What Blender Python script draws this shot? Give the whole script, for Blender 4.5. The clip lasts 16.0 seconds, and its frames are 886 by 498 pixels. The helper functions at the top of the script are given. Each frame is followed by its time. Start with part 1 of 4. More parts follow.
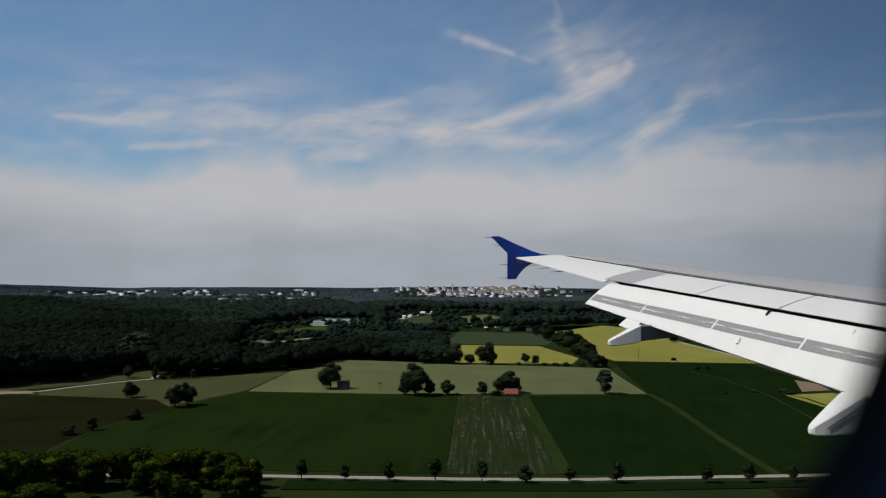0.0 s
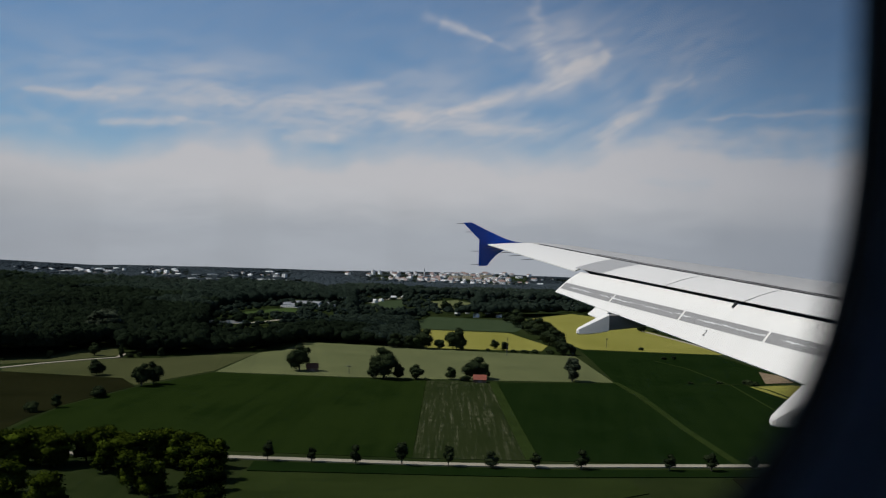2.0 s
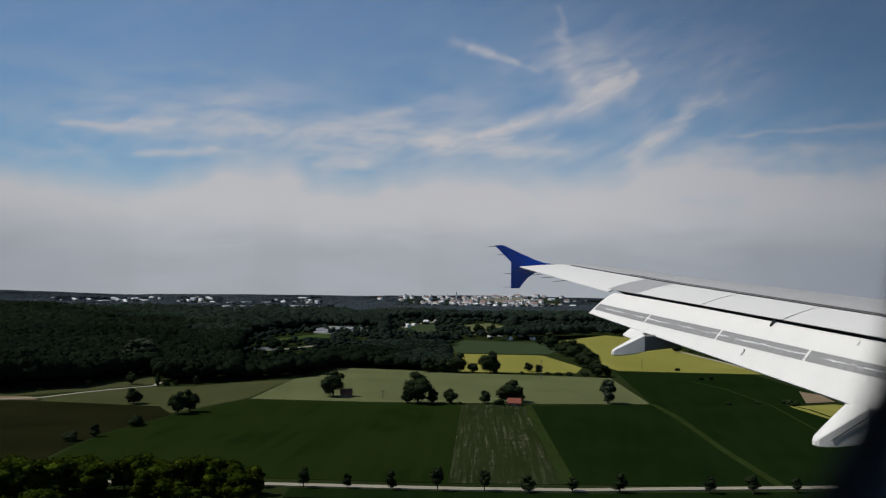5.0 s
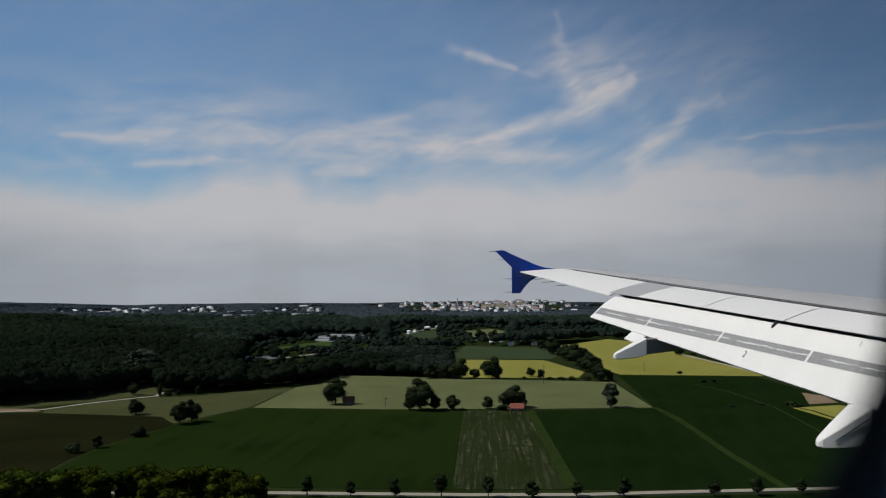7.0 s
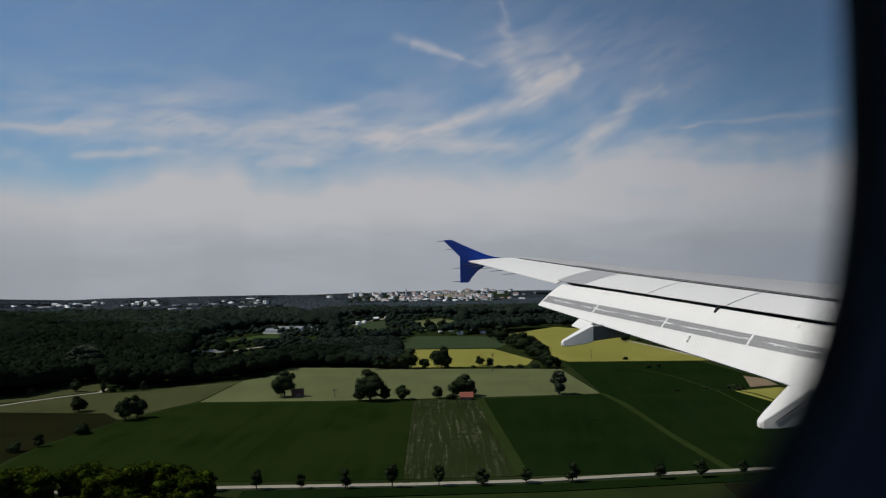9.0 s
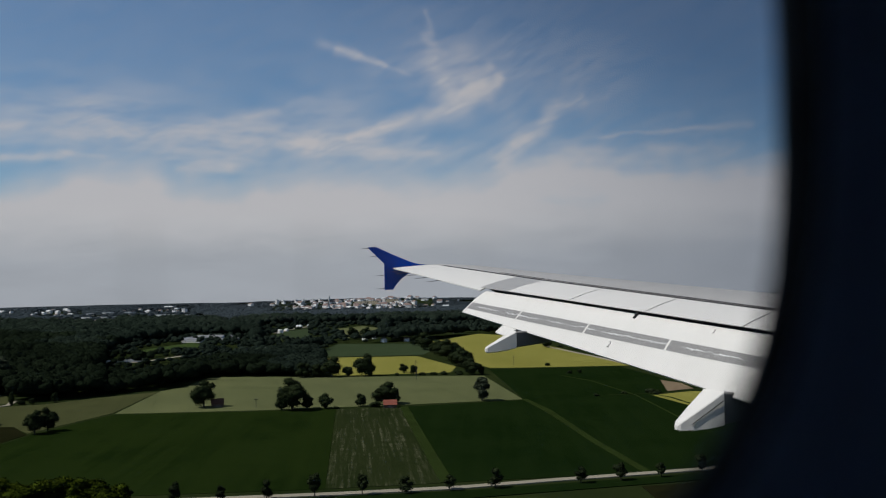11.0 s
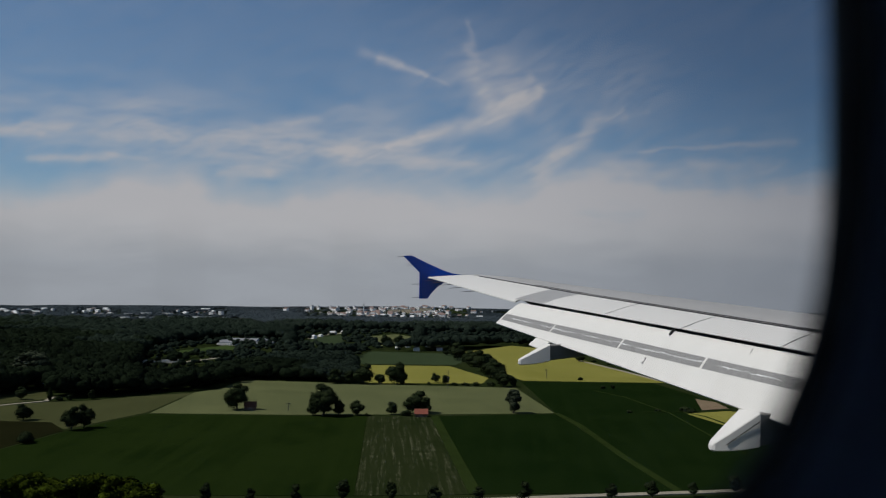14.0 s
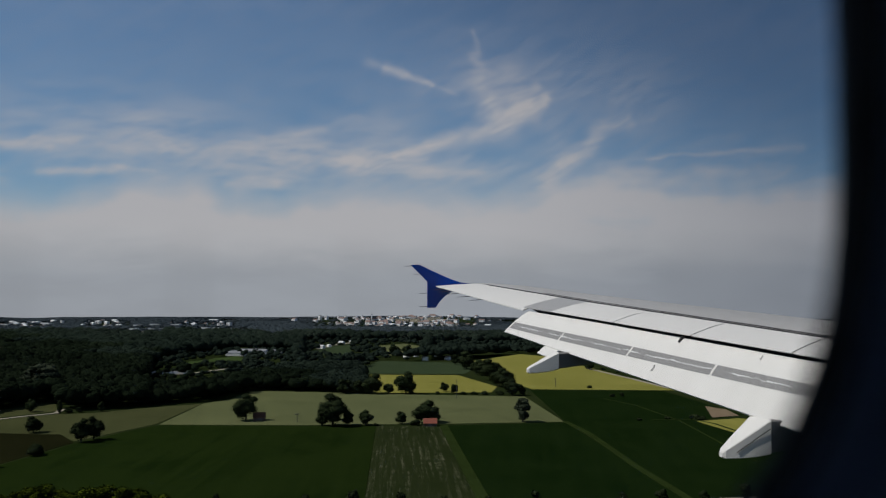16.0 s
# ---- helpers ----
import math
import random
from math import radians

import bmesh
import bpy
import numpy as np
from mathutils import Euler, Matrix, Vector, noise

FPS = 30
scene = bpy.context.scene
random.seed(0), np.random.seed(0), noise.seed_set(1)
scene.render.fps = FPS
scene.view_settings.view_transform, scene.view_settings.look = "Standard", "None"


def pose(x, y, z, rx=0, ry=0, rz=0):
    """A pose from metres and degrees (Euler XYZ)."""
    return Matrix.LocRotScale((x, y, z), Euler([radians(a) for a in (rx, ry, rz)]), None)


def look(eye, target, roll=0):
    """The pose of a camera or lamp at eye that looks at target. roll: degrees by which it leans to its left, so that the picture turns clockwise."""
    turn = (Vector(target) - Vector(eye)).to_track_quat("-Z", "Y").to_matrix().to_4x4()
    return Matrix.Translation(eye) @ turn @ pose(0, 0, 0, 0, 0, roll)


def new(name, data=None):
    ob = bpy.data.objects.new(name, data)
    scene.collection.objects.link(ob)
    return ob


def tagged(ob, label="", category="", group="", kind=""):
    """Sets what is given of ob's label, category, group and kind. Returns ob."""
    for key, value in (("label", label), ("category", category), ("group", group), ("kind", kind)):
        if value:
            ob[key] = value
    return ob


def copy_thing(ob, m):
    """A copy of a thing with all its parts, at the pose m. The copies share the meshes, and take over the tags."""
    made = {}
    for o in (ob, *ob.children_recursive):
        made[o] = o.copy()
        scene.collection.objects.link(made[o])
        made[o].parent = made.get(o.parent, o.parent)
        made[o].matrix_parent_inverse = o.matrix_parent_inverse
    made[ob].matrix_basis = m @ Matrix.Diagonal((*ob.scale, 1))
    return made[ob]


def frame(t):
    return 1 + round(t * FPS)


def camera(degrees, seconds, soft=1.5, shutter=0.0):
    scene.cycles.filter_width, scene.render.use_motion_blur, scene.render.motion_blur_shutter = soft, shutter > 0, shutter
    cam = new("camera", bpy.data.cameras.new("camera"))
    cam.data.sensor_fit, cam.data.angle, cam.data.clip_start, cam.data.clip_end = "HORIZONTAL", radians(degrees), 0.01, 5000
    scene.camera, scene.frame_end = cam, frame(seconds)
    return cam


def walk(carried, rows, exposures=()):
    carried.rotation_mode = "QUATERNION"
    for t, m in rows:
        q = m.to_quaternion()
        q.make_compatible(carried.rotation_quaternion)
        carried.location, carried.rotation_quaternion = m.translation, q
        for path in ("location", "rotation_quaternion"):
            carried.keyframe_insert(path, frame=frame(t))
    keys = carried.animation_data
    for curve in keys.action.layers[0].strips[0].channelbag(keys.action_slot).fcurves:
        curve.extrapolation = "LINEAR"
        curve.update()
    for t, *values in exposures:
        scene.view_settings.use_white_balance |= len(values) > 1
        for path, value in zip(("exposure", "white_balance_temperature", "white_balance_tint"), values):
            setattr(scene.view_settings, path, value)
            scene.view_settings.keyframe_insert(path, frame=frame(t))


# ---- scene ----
cam = camera(54.4, 16.0, soft=1.1)
cam.data.dof.use_dof = True
cam.data.dof.focus_distance = 26.0
cam.data.dof.aperture_fstop = 3.1

EYE_Z = 78.0  # height of the cabin window over the fields

# seconds, place in the cabin (m), yaw, pitch, roll (degrees)
PATH = [
    (0.0, 0.0008, 0.0, 0.0, -0.27, 2.05, -0.30),
    (0.5, 0.0008, 0.0, 0.0, -0.97, 2.31, -1.46),
    (1.0, 0.0036, 0.0, 0.0, -1.26, 2.68, -1.53),
    (1.5, 0.0074, 0.0, 0.0, -2.09, 1.30, -1.53),
    (2.0, 0.0061, 0.0, 0.0, -2.15, 1.10, -1.76),
    (2.5, 0.0018, 0.0, 0.0, -1.04, 1.60, -1.93),
    (3.0, -0.0012, 0.0, 0.0, -0.39, 2.34, -1.76),
    (3.5, -0.0008, 0.0, 0.0, 0.05, 2.57, -1.22),
    (4.0, -0.0008, 0.0, 0.0, 0.16, 2.60, -0.99),
    (6.5, 0.0008, 0.0, 0.0, -0.27, 2.69, -0.27),
    (7.0, 0.0008, 0.0, 0.0, 0.03, 3.02, 0.14),
    (7.5, 0.0018, 0.0, 0.0, -0.57, 2.54, 0.76),
    (8.0, 0.0013, 0.0, 0.0, -0.74, 2.41, 0.33),
    (8.5, 0.0013, 0.0, 0.0, -1.18, 1.99, 0.43),
    (9.0, 0.0000, 0.0, -0.003, -3.38, 2.33, 0.92),
    (9.5, -0.0027, 0.0, -0.003, -5.88, 2.77, 1.70),
    (10.0, -0.0066, 0.0, -0.003, -9.26, 2.66, 1.85),
    (12.5, -0.0113, 0.0, -0.009, -6.45, 2.92, 0.05),
    (13.0, -0.0138, 0.0, -0.009, -6.14, 3.29, 0.39),
    (13.5, -0.0117, 0.0, -0.009, -6.08, 3.48, -0.30),
    (14.0, -0.0109, 0.0, -0.009, -6.16, 3.41, -0.71),
    (14.5, -0.0109, 0.0, -0.009, -5.88, 2.97, -0.47),
    (15.0, -0.0113, 0.0, -0.009, -5.64, 3.51, -0.85),
    (15.5, -0.0103, 0.0, -0.009, -5.36, 3.96, -0.71),
    (16.0, -0.0113, 0.0, -0.009, -5.63, 4.00, -0.22),
]
walk(cam, [(t, pose(x, y, EYE_Z + z, 90 + pitch, roll, yaw)) for t, x, y, z, yaw, pitch, roll in PATH],
     exposures=[(0.0, 0.0), (4.0, 0.0), (8.5, -0.05), (10.0, -0.1), (12.5, -0.14), (14.5, -0.28), (16.0, -0.28)])

# ---------------------------------------------------------------- sun and sky
SUN_AZ, SUN_EL = radians(-91), radians(50)   # azimuth from the port side (+y) towards the nose (+x)
sun_way = Vector((math.sin(SUN_AZ) * math.cos(SUN_EL), math.cos(SUN_AZ) * math.cos(SUN_EL), math.sin(SUN_EL)))
sun_data = bpy.data.lights.new("sun", "SUN")
sun_data.energy, sun_data.angle, sun_data.color = 3.7, radians(0.6), (1.0, 0.96, 0.90)
sun = new("sun", sun_data)
sun.matrix_basis = look((0, 0, 400), Vector((0, 0, 400)) - sun_way)


class Nodes:
    """Small shorthand for node trees."""

    def __init__(self, tree):
        self.tree = tree
        tree.nodes.clear()

    def add(self, kind, **values):
        n = self.tree.nodes.new(kind)
        for key, value in values.items():
            setattr(n, key, value)
        return n

    def put(self, socket, value):
        if isinstance(value, bpy.types.NodeSocket):
            self.tree.links.new(value, socket)
        elif value is not None:
            socket.default_value = value

    def math(self, op, a, b=None, c=None, clamp=False):
        n = self.add("ShaderNodeMath", operation=op, use_clamp=clamp)
        for i, v in enumerate((a, b, c)):
            if v is not None:
                self.put(n.inputs[i], v)
        return n.outputs[0]

    def noise(self, vector, scale, detail=4.0, rough=0.55, warp=0.0, lac=2.0):
        n = self.add("ShaderNodeTexNoise")
        if vector is not None:
            self.put(n.inputs["Vector"], vector)
        n.inputs["Scale"].default_value, n.inputs["Detail"].default_value = scale, detail
        n.inputs["Roughness"].default_value, n.inputs["Distortion"].default_value = rough, warp
        n.inputs["Lacunarity"].default_value = lac
        return n.outputs["Fac"]

    def ramp(self, fac, *stops, mode="LINEAR"):
        n = self.add("ShaderNodeValToRGB")
        n.color_ramp.interpolation = mode
        while len(n.color_ramp.elements) < len(stops):
            n.color_ramp.elements.new(0.5)
        for e, (at, col) in zip(n.color_ramp.elements, stops):
            e.position = at
            e.color = (*col, 1) if isinstance(col, tuple) else (col, col, col, 1)
        self.put(n.inputs[0], fac)
        return n.outputs[0]

    def smooth(self, v, lo, hi, a=0.0, b=1.0):
        n = self.add("ShaderNodeMapRange", interpolation_type="SMOOTHSTEP")
        for i, x in enumerate((v, lo, hi, a, b)):
            self.put(n.inputs[i], x)
        return n.outputs[0]

    def mix(self, fac, a, b, blend="MIX"):
        n = self.add("ShaderNodeMix", data_type="RGBA", blend_type=blend)
        self.put(n.inputs[0], fac)
        for i, v in ((6, a), (7, b)):
            self.put(n.inputs[i], (*v, 1) if isinstance(v, tuple) else v)
        return n.outputs[2]

    def vec(self, x, y, z=0.0):
        n = self.add("ShaderNodeCombineXYZ")
        for i, v in enumerate((x, y, z)):
            self.put(n.inputs[i], v)
        return n.outputs[0]


world = bpy.data.worlds.new("sky")
scene.world = world
world.use_nodes = True
w = Nodes(world.node_tree)
sky = w.add("ShaderNodeTexSky", sky_type="NISHITA", sun_disc=False)
sky.sun_elevation, sky.sun_rotation = SUN_EL, SUN_AZ
sky.air_density, sky.dust_density, sky.ozone_density, sky.altitude = 1.0, 0.6, 2.5, 500.0
away = w.add("ShaderNodeTexCoord").outputs["Generated"]
split = w.add("ShaderNodeSeparateXYZ")
w.put(split.inputs[0], away)
dx, dy, dz = split.outputs
azim = w.math("ARCTAN2", dx, dy)
flat = w.math("SQRT", w.math("ADD", w.math("MULTIPLY", dx, dx), w.math("MULTIPLY", dy, dy)))
rise = w.math("ARCTAN2", dz, flat)

# cirrus: a plane of (azimuth, elevation), gently bent, with fibres and strokes on it
plane = w.vec(azim, rise)
bend = w.add("ShaderNodeTexNoise")
w.put(bend.inputs["Vector"], plane)
bend.inputs["Scale"].default_value, bend.inputs["Detail"].default_value = 9.0, 2.5
bend_s = w.add("ShaderNodeSeparateXYZ")
w.put(bend_s.inputs[0], bend.outputs["Color"])
u = w.math("ADD", azim, w.math("MULTIPLY", w.math("SUBTRACT", bend_s.outputs[0], 0.5), 0.04))
v = w.math("ADD", rise, w.math("MULTIPLY", w.math("SUBTRACT", bend_s.outputs[1], 0.5), 0.03))
curl = w.add("ShaderNodeTexNoise")
w.put(curl.inputs["Vector"], w.vec(w.math("MULTIPLY", azim, 34.0), w.math("MULTIPLY", rise, 46.0), 5.0))
curl.inputs["Scale"].default_value, curl.inputs["Detail"].default_value, curl.inputs["Roughness"].default_value = 1.0, 4.0, 0.55
curl_s = w.add("ShaderNodeSeparateXYZ")
w.put(curl_s.inputs[0], curl.outputs["Color"])
u_wisp = w.math("MULTIPLY_ADD", w.math("SUBTRACT", curl_s.outputs[0], 0.5), 0.026, azim)
v_wisp = w.math("MULTIPLY_ADD", w.math("SUBTRACT", curl_s.outputs[1], 0.5), 0.012, rise)


def stroke(u0, v0, u1, v1, wide0, wide1, amount):
    """A wisp: soft distance to the segment, wider at one end."""
    du, dv = u1 - u0, v1 - v0
    long2 = du * du + dv * dv
    pu, pv = w.math("SUBTRACT", u_wisp, u0), w.math("SUBTRACT", v_wisp, v0)
    along = w.math("DIVIDE", w.math("ADD", w.math("MULTIPLY", pu, du), w.math("MULTIPLY", pv, dv)), long2, clamp=True)
    eu = w.math("SUBTRACT", pu, w.math("MULTIPLY", along, du))
    ev = w.math("SUBTRACT", pv, w.math("MULTIPLY", along, dv))
    far = w.math("SQRT", w.math("ADD", w.math("MULTIPLY", eu, eu), w.math("MULTIPLY", ev, ev)))
    wide = w.math("MULTIPLY_ADD", along, wide1 - wide0, wide0)
    x = w.math("DIVIDE", far, wide)
    return w.math("MULTIPLY", w.math("POWER", 2.718, w.math("MULTIPLY", w.math("POWER", x, 1.6), -0.8)), amount)


# from azimuth and elevation to azimuth and elevation, widths, strength
comma = [
    (0.008, 0.283, 0.031, 0.276, 0.0085, 0.0072, 0.24),
    (0.031, 0.276, 0.056, 0.268, 0.0072, 0.0052, 0.44),
    (0.056, 0.268, 0.084, 0.258, 0.0052, 0.0033, 0.34),
    (0.084, 0.258, 0.113, 0.248, 0.0033, 0.0026, 0.18),
    (0.133, 0.316, 0.135, 0.295, 0.0052, 0.0059, 0.22),
    (0.135, 0.295, 0.144, 0.258, 0.0066, 0.0111, 0.26),
    (0.218, 0.243, 0.201, 0.225, 0.0072, 0.0118, 0.40),
    (0.206, 0.253, 0.187, 0.232, 0.0079, 0.0144, 0.34),
    (0.195, 0.233, 0.162, 0.220, 0.0170, 0.0210, 0.58),
    (0.152, 0.238, 0.171, 0.215, 0.0131, 0.0170, 0.42),
    (0.174, 0.213, 0.129, 0.200, 0.0138, 0.0105, 0.52),
    (0.129, 0.200, 0.083, 0.189, 0.0098, 0.0079, 0.50),
    (0.083, 0.189, 0.043, 0.176, 0.0079, 0.0059, 0.38),
    (0.043, 0.176, -0.003, 0.161, 0.0092, 0.0131, 0.20),
]
hook = [
    (0.314, 0.210, 0.290, 0.209, 0.0059, 0.0085, 0.28),
    (0.309, 0.216, 0.278, 0.204, 0.0066, 0.0092, 0.36),
    (0.284, 0.207, 0.265, 0.183, 0.0079, 0.0098, 0.44),
    (0.265, 0.183, 0.234, 0.166, 0.0098, 0.0092, 0.44),
    (0.234, 0.166, 0.221, 0.150, 0.0092, 0.0118, 0.30),
    (0.341, 0.214, 0.314, 0.208, 0.0046, 0.0059, 0.15),
    (0.268, 0.167, 0.329, 0.171, 0.0020, 0.0023, 0.14),
    (0.329, 0.171, 0.433, 0.175, 0.0023, 0.0033, 0.27),
    (0.433, 0.175, 0.495, 0.175, 0.0033, 0.0052, 0.27),
    (0.370, 0.180, 0.426, 0.193, 0.0066, 0.0092, 0.15),
    (0.386, 0.156, 0.478, 0.150, 0.0066, 0.0092, 0.20),
]
streaks = [
    (-0.419, 0.170, -0.391, 0.170, 0.0033, 0.0046, 0.35),
    (-0.391, 0.170, -0.333, 0.168, 0.0059, 0.0079, 0.34),
    (-0.351, 0.177, -0.310, 0.176, 0.0052, 0.0079, 0.25),
    (-0.397, 0.186, -0.298, 0.198, 0.0066, 0.0066, 0.15),
    (-0.348, 0.143, -0.309, 0.146, 0.0039, 0.0052, 0.40),
    (-0.309, 0.146, -0.261, 0.153, 0.0052, 0.0046, 0.42),
    (-0.261, 0.153, -0.230, 0.151, 0.0039, 0.0033, 0.25),
    (-0.224, 0.173, -0.160, 0.179, 0.0092, 0.0118, 0.28),
]
strands = [
    (-0.160, 0.179, -0.108, 0.188, 0.0118, 0.0092, 0.34),
    (-0.108, 0.188, -0.042, 0.206, 0.0079, 0.0059, 0.24),
    (-0.042, 0.206, 0.000, 0.222, 0.0052, 0.0046, 0.17),
    (-0.095, 0.167, -0.000, 0.168, 0.0105, 0.0144, 0.28),
    (-0.310, 0.213, -0.186, 0.197, 0.0079, 0.0105, 0.14),
    (-0.480, 0.239, -0.381, 0.225, 0.0118, 0.0105, 0.09),
    (-0.381, 0.225, -0.292, 0.208, 0.0092, 0.0066, 0.10),
    (-0.147, 0.140, -0.095, 0.144, 0.0066, 0.0092, 0.30),
]
thin_sheets = [
    (0.143, 0.270, 0.318, 0.235, 0.0295, 0.0393, 0.17),
    (0.077, 0.256, 0.175, 0.262, 0.0197, 0.0262, 0.12),
    (0.225, 0.210, 0.237, 0.178, 0.0144, 0.0197, 0.14),
    (0.024, 0.209, 0.076, 0.170, 0.0262, 0.0262, 0.09),
    (-0.447, 0.170, -0.236, 0.179, 0.0262, 0.0295, 0.13),
    (-0.236, 0.182, -0.000, 0.172, 0.0295, 0.0262, 0.17),
    (-0.000, 0.166, 0.206, 0.159, 0.0184, 0.0170, 0.24),
    (0.298, 0.156, 0.478, 0.154, 0.0170, 0.0223, 0.14),
]
wisps = None
sheet = None
for s in thin_sheets:
    one = stroke(*s)
    sheet = one if sheet is None else w.math("ADD", sheet, one)
for s in comma + hook + streaks + strands:
    one = stroke(*s)
    wisps = one if wisps is None else w.math("SMOOTH_MAX", wisps, one, 0.12)

# fibres run along two directions of the wind
fib_a = w.noise(w.vec(w.math("MULTIPLY", u, 8.0), w.math("MULTIPLY", v, 36.0)), 1.0, 6.0, 0.6, 0.2)
turn_u = w.math("ADD", w.math("MULTIPLY", u, 0.906), w.math("MULTIPLY", v, 0.423))
turn_v = w.math("SUBTRACT", w.math("MULTIPLY", v, 0.906), w.math("MULTIPLY", u, 0.423))
fib_b = w.noise(w.vec(w.math("MULTIPLY", turn_u, 13.0), w.math("MULTIPLY", turn_v, 52.0), 3.0), 1.0, 6.0, 0.62, 0.2)
fib_c = w.noise(w.vec(w.math("MULTIPLY", turn_u, 34.0), w.math("MULTIPLY", turn_v, 130.0), 9.0), 1.0, 5.0, 0.6, 0.2)
broad = w.noise(w.vec(w.math("MULTIPLY", u, 3.4), w.math("MULTIPLY", v, 9.0), 7.0), 1.0, 5.0, 0.55, 0.2)
strand = w.math("ADD", w.math("MULTIPLY", fib_b, 0.45), w.math("ADD", w.math("MULTIPLY", fib_a, 0.3), w.math("MULTIPLY", fib_c, 0.25)))
wisps = w.math("MULTIPLY", wisps, w.smooth(strand, 0.36, 0.62, 0.85, 1.55))
wisps = w.math("ADD", wisps, w.math("MULTIPLY", sheet, w.smooth(strand, 0.36, 0.62, 0.35, 1.5)))
# thin veil in the middle sky, thinner towards the top
veil = w.math("MULTIPLY", w.smooth(w.math("ADD", w.math("MULTIPLY", fib_a, 0.6), w.math("MULTIPLY", broad, 0.5)), 0.43, 0.74),
              w.math("MULTIPLY", w.smooth(w.math("MULTIPLY_ADD", w.math("MAXIMUM", azim, 0.0), 0.28, rise), 0.28, 0.13), 0.5))
# the bank of cloud that lies over the horizon; its upper edge by azimuth
brow = w.ramp(w.math("MULTIPLY_ADD", azim, 1 / 1.2, 0.5), (0.102, 0.462), (0.152, 0.451), (0.218, 0.427), (0.258, 0.496), (0.293, 0.564), (0.346, 0.566), (0.378, 0.485), (0.421, 0.461), (0.454, 0.501), (0.492, 0.528), (0.563, 0.512), (0.660, 0.529), (0.703, 0.606), (0.734, 0.639), (0.773, 0.607), (0.803, 0.563), (0.894, 0.540), mode="EASE")
ragged = w.math("ADD", w.math("MULTIPLY", w.math("SUBTRACT", fib_a, 0.5), 0.085), w.math("MULTIPLY", w.math("SUBTRACT", curl_s.outputs[2], 0.5), 0.022))
bank_line = w.math("SUBTRACT", w.math("ADD", rise, ragged), w.math("MULTIPLY", brow, 0.25))
bank = w.math("MULTIPLY", w.smooth(bank_line, 0.022, -0.036), w.math("ADD", w.math("MULTIPLY", fib_a, 0.70), w.math("MULTIPLY_ADD", broad, 0.50, 0.24)), clamp=True)
cloud = w.math("ADD", w.math("ADD", wisps, veil), bank, clamp=True)
cloud = w.math("MINIMUM", cloud, 0.9)
haze = w.smooth(w.math("MULTIPLY_ADD", w.math("SUBTRACT", fib_a, 0.5), 0.04, rise), 0.100, 0.030)

blue = w.mix(1.0, sky.outputs[0], (0.058, 0.0795, 0.0895), "MULTIPLY")
col = w.mix(cloud, blue, (0.58, 0.555, 0.56))
murk = w.smooth(w.math("ADD", w.math("MULTIPLY", fib_a, 0.6), w.math("MULTIPLY", broad, 0.4)), 0.36, 0.64, 0.955, 1.03)
col = w.mix(haze, col, w.mix(1.0, w.vec(murk, murk, murk), (0.388, 0.412, 0.450), "MULTIPLY"))
# the sky deepens away from the sun; lens falloff is put in at the far aft side
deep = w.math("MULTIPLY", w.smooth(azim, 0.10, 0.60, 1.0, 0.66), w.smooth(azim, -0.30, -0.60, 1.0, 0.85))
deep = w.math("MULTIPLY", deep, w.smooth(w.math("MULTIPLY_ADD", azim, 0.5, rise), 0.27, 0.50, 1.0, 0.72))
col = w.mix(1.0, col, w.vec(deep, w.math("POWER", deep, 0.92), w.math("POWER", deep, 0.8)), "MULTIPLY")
back = w.add("ShaderNodeBackground")
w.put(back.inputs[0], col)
back.inputs[1].default_value = 1.0
w.put(w.add("ShaderNodeOutputWorld").inputs[0], back.outputs[0])

# ---------------------------------------------------------------- materials
MATS = {}


def material(name, build):
    if name not in MATS:
        m = bpy.data.materials.new(name)
        m.use_nodes = True
        n = Nodes(m.node_tree)
        shader = n.add("ShaderNodeBsdfPrincipled")
        out = n.add("ShaderNodeOutputMaterial")
        n.put(out.inputs[0], shader.outputs[0])
        build(n, shader)
        MATS[name] = m
    return MATS[name]


def place(n, kind="Object"):
    if kind == "World":
        return n.add("ShaderNodeNewGeometry").outputs["Position"]
    return n.add("ShaderNodeTexCoord").outputs[kind]


def plain(name, col, rough=0.6, metal=0.0, grain=8.0, vary=0.12, bump=0.0, spec=0.5):
    def build(n, s):
        at = place(n)
        fine = n.noise(at, grain, 6.0)
        big = n.noise(at, grain / 9.0, 3.0)
        mixd = n.math("ADD", n.math("MULTIPLY", fine, 0.5), n.math("MULTIPLY", big, 0.5))
        lo = tuple(c * (1 - vary) for c in col)
        hi = tuple(min(1, c * (1 + vary)) for c in col)
        n.put(s.inputs["Base Color"], n.ramp(mixd, (0.3, lo), (0.7, hi)))
        n.put(s.inputs["Roughness"], n.smooth(fine, 0.2, 0.8, rough * 0.85, min(1, rough * 1.15)))
        s.inputs["Metallic"].default_value = metal
        s.inputs["Specular IOR Level"].default_value = spec
        if bump:
            b = n.add("ShaderNodeBump")
            b.inputs["Strength"].default_value, b.inputs["Distance"].default_value = bump, 0.02
            n.put(b.inputs["Height"], fine)
            n.put(s.inputs["Normal"], b.outputs[0])
    return material(name, build)


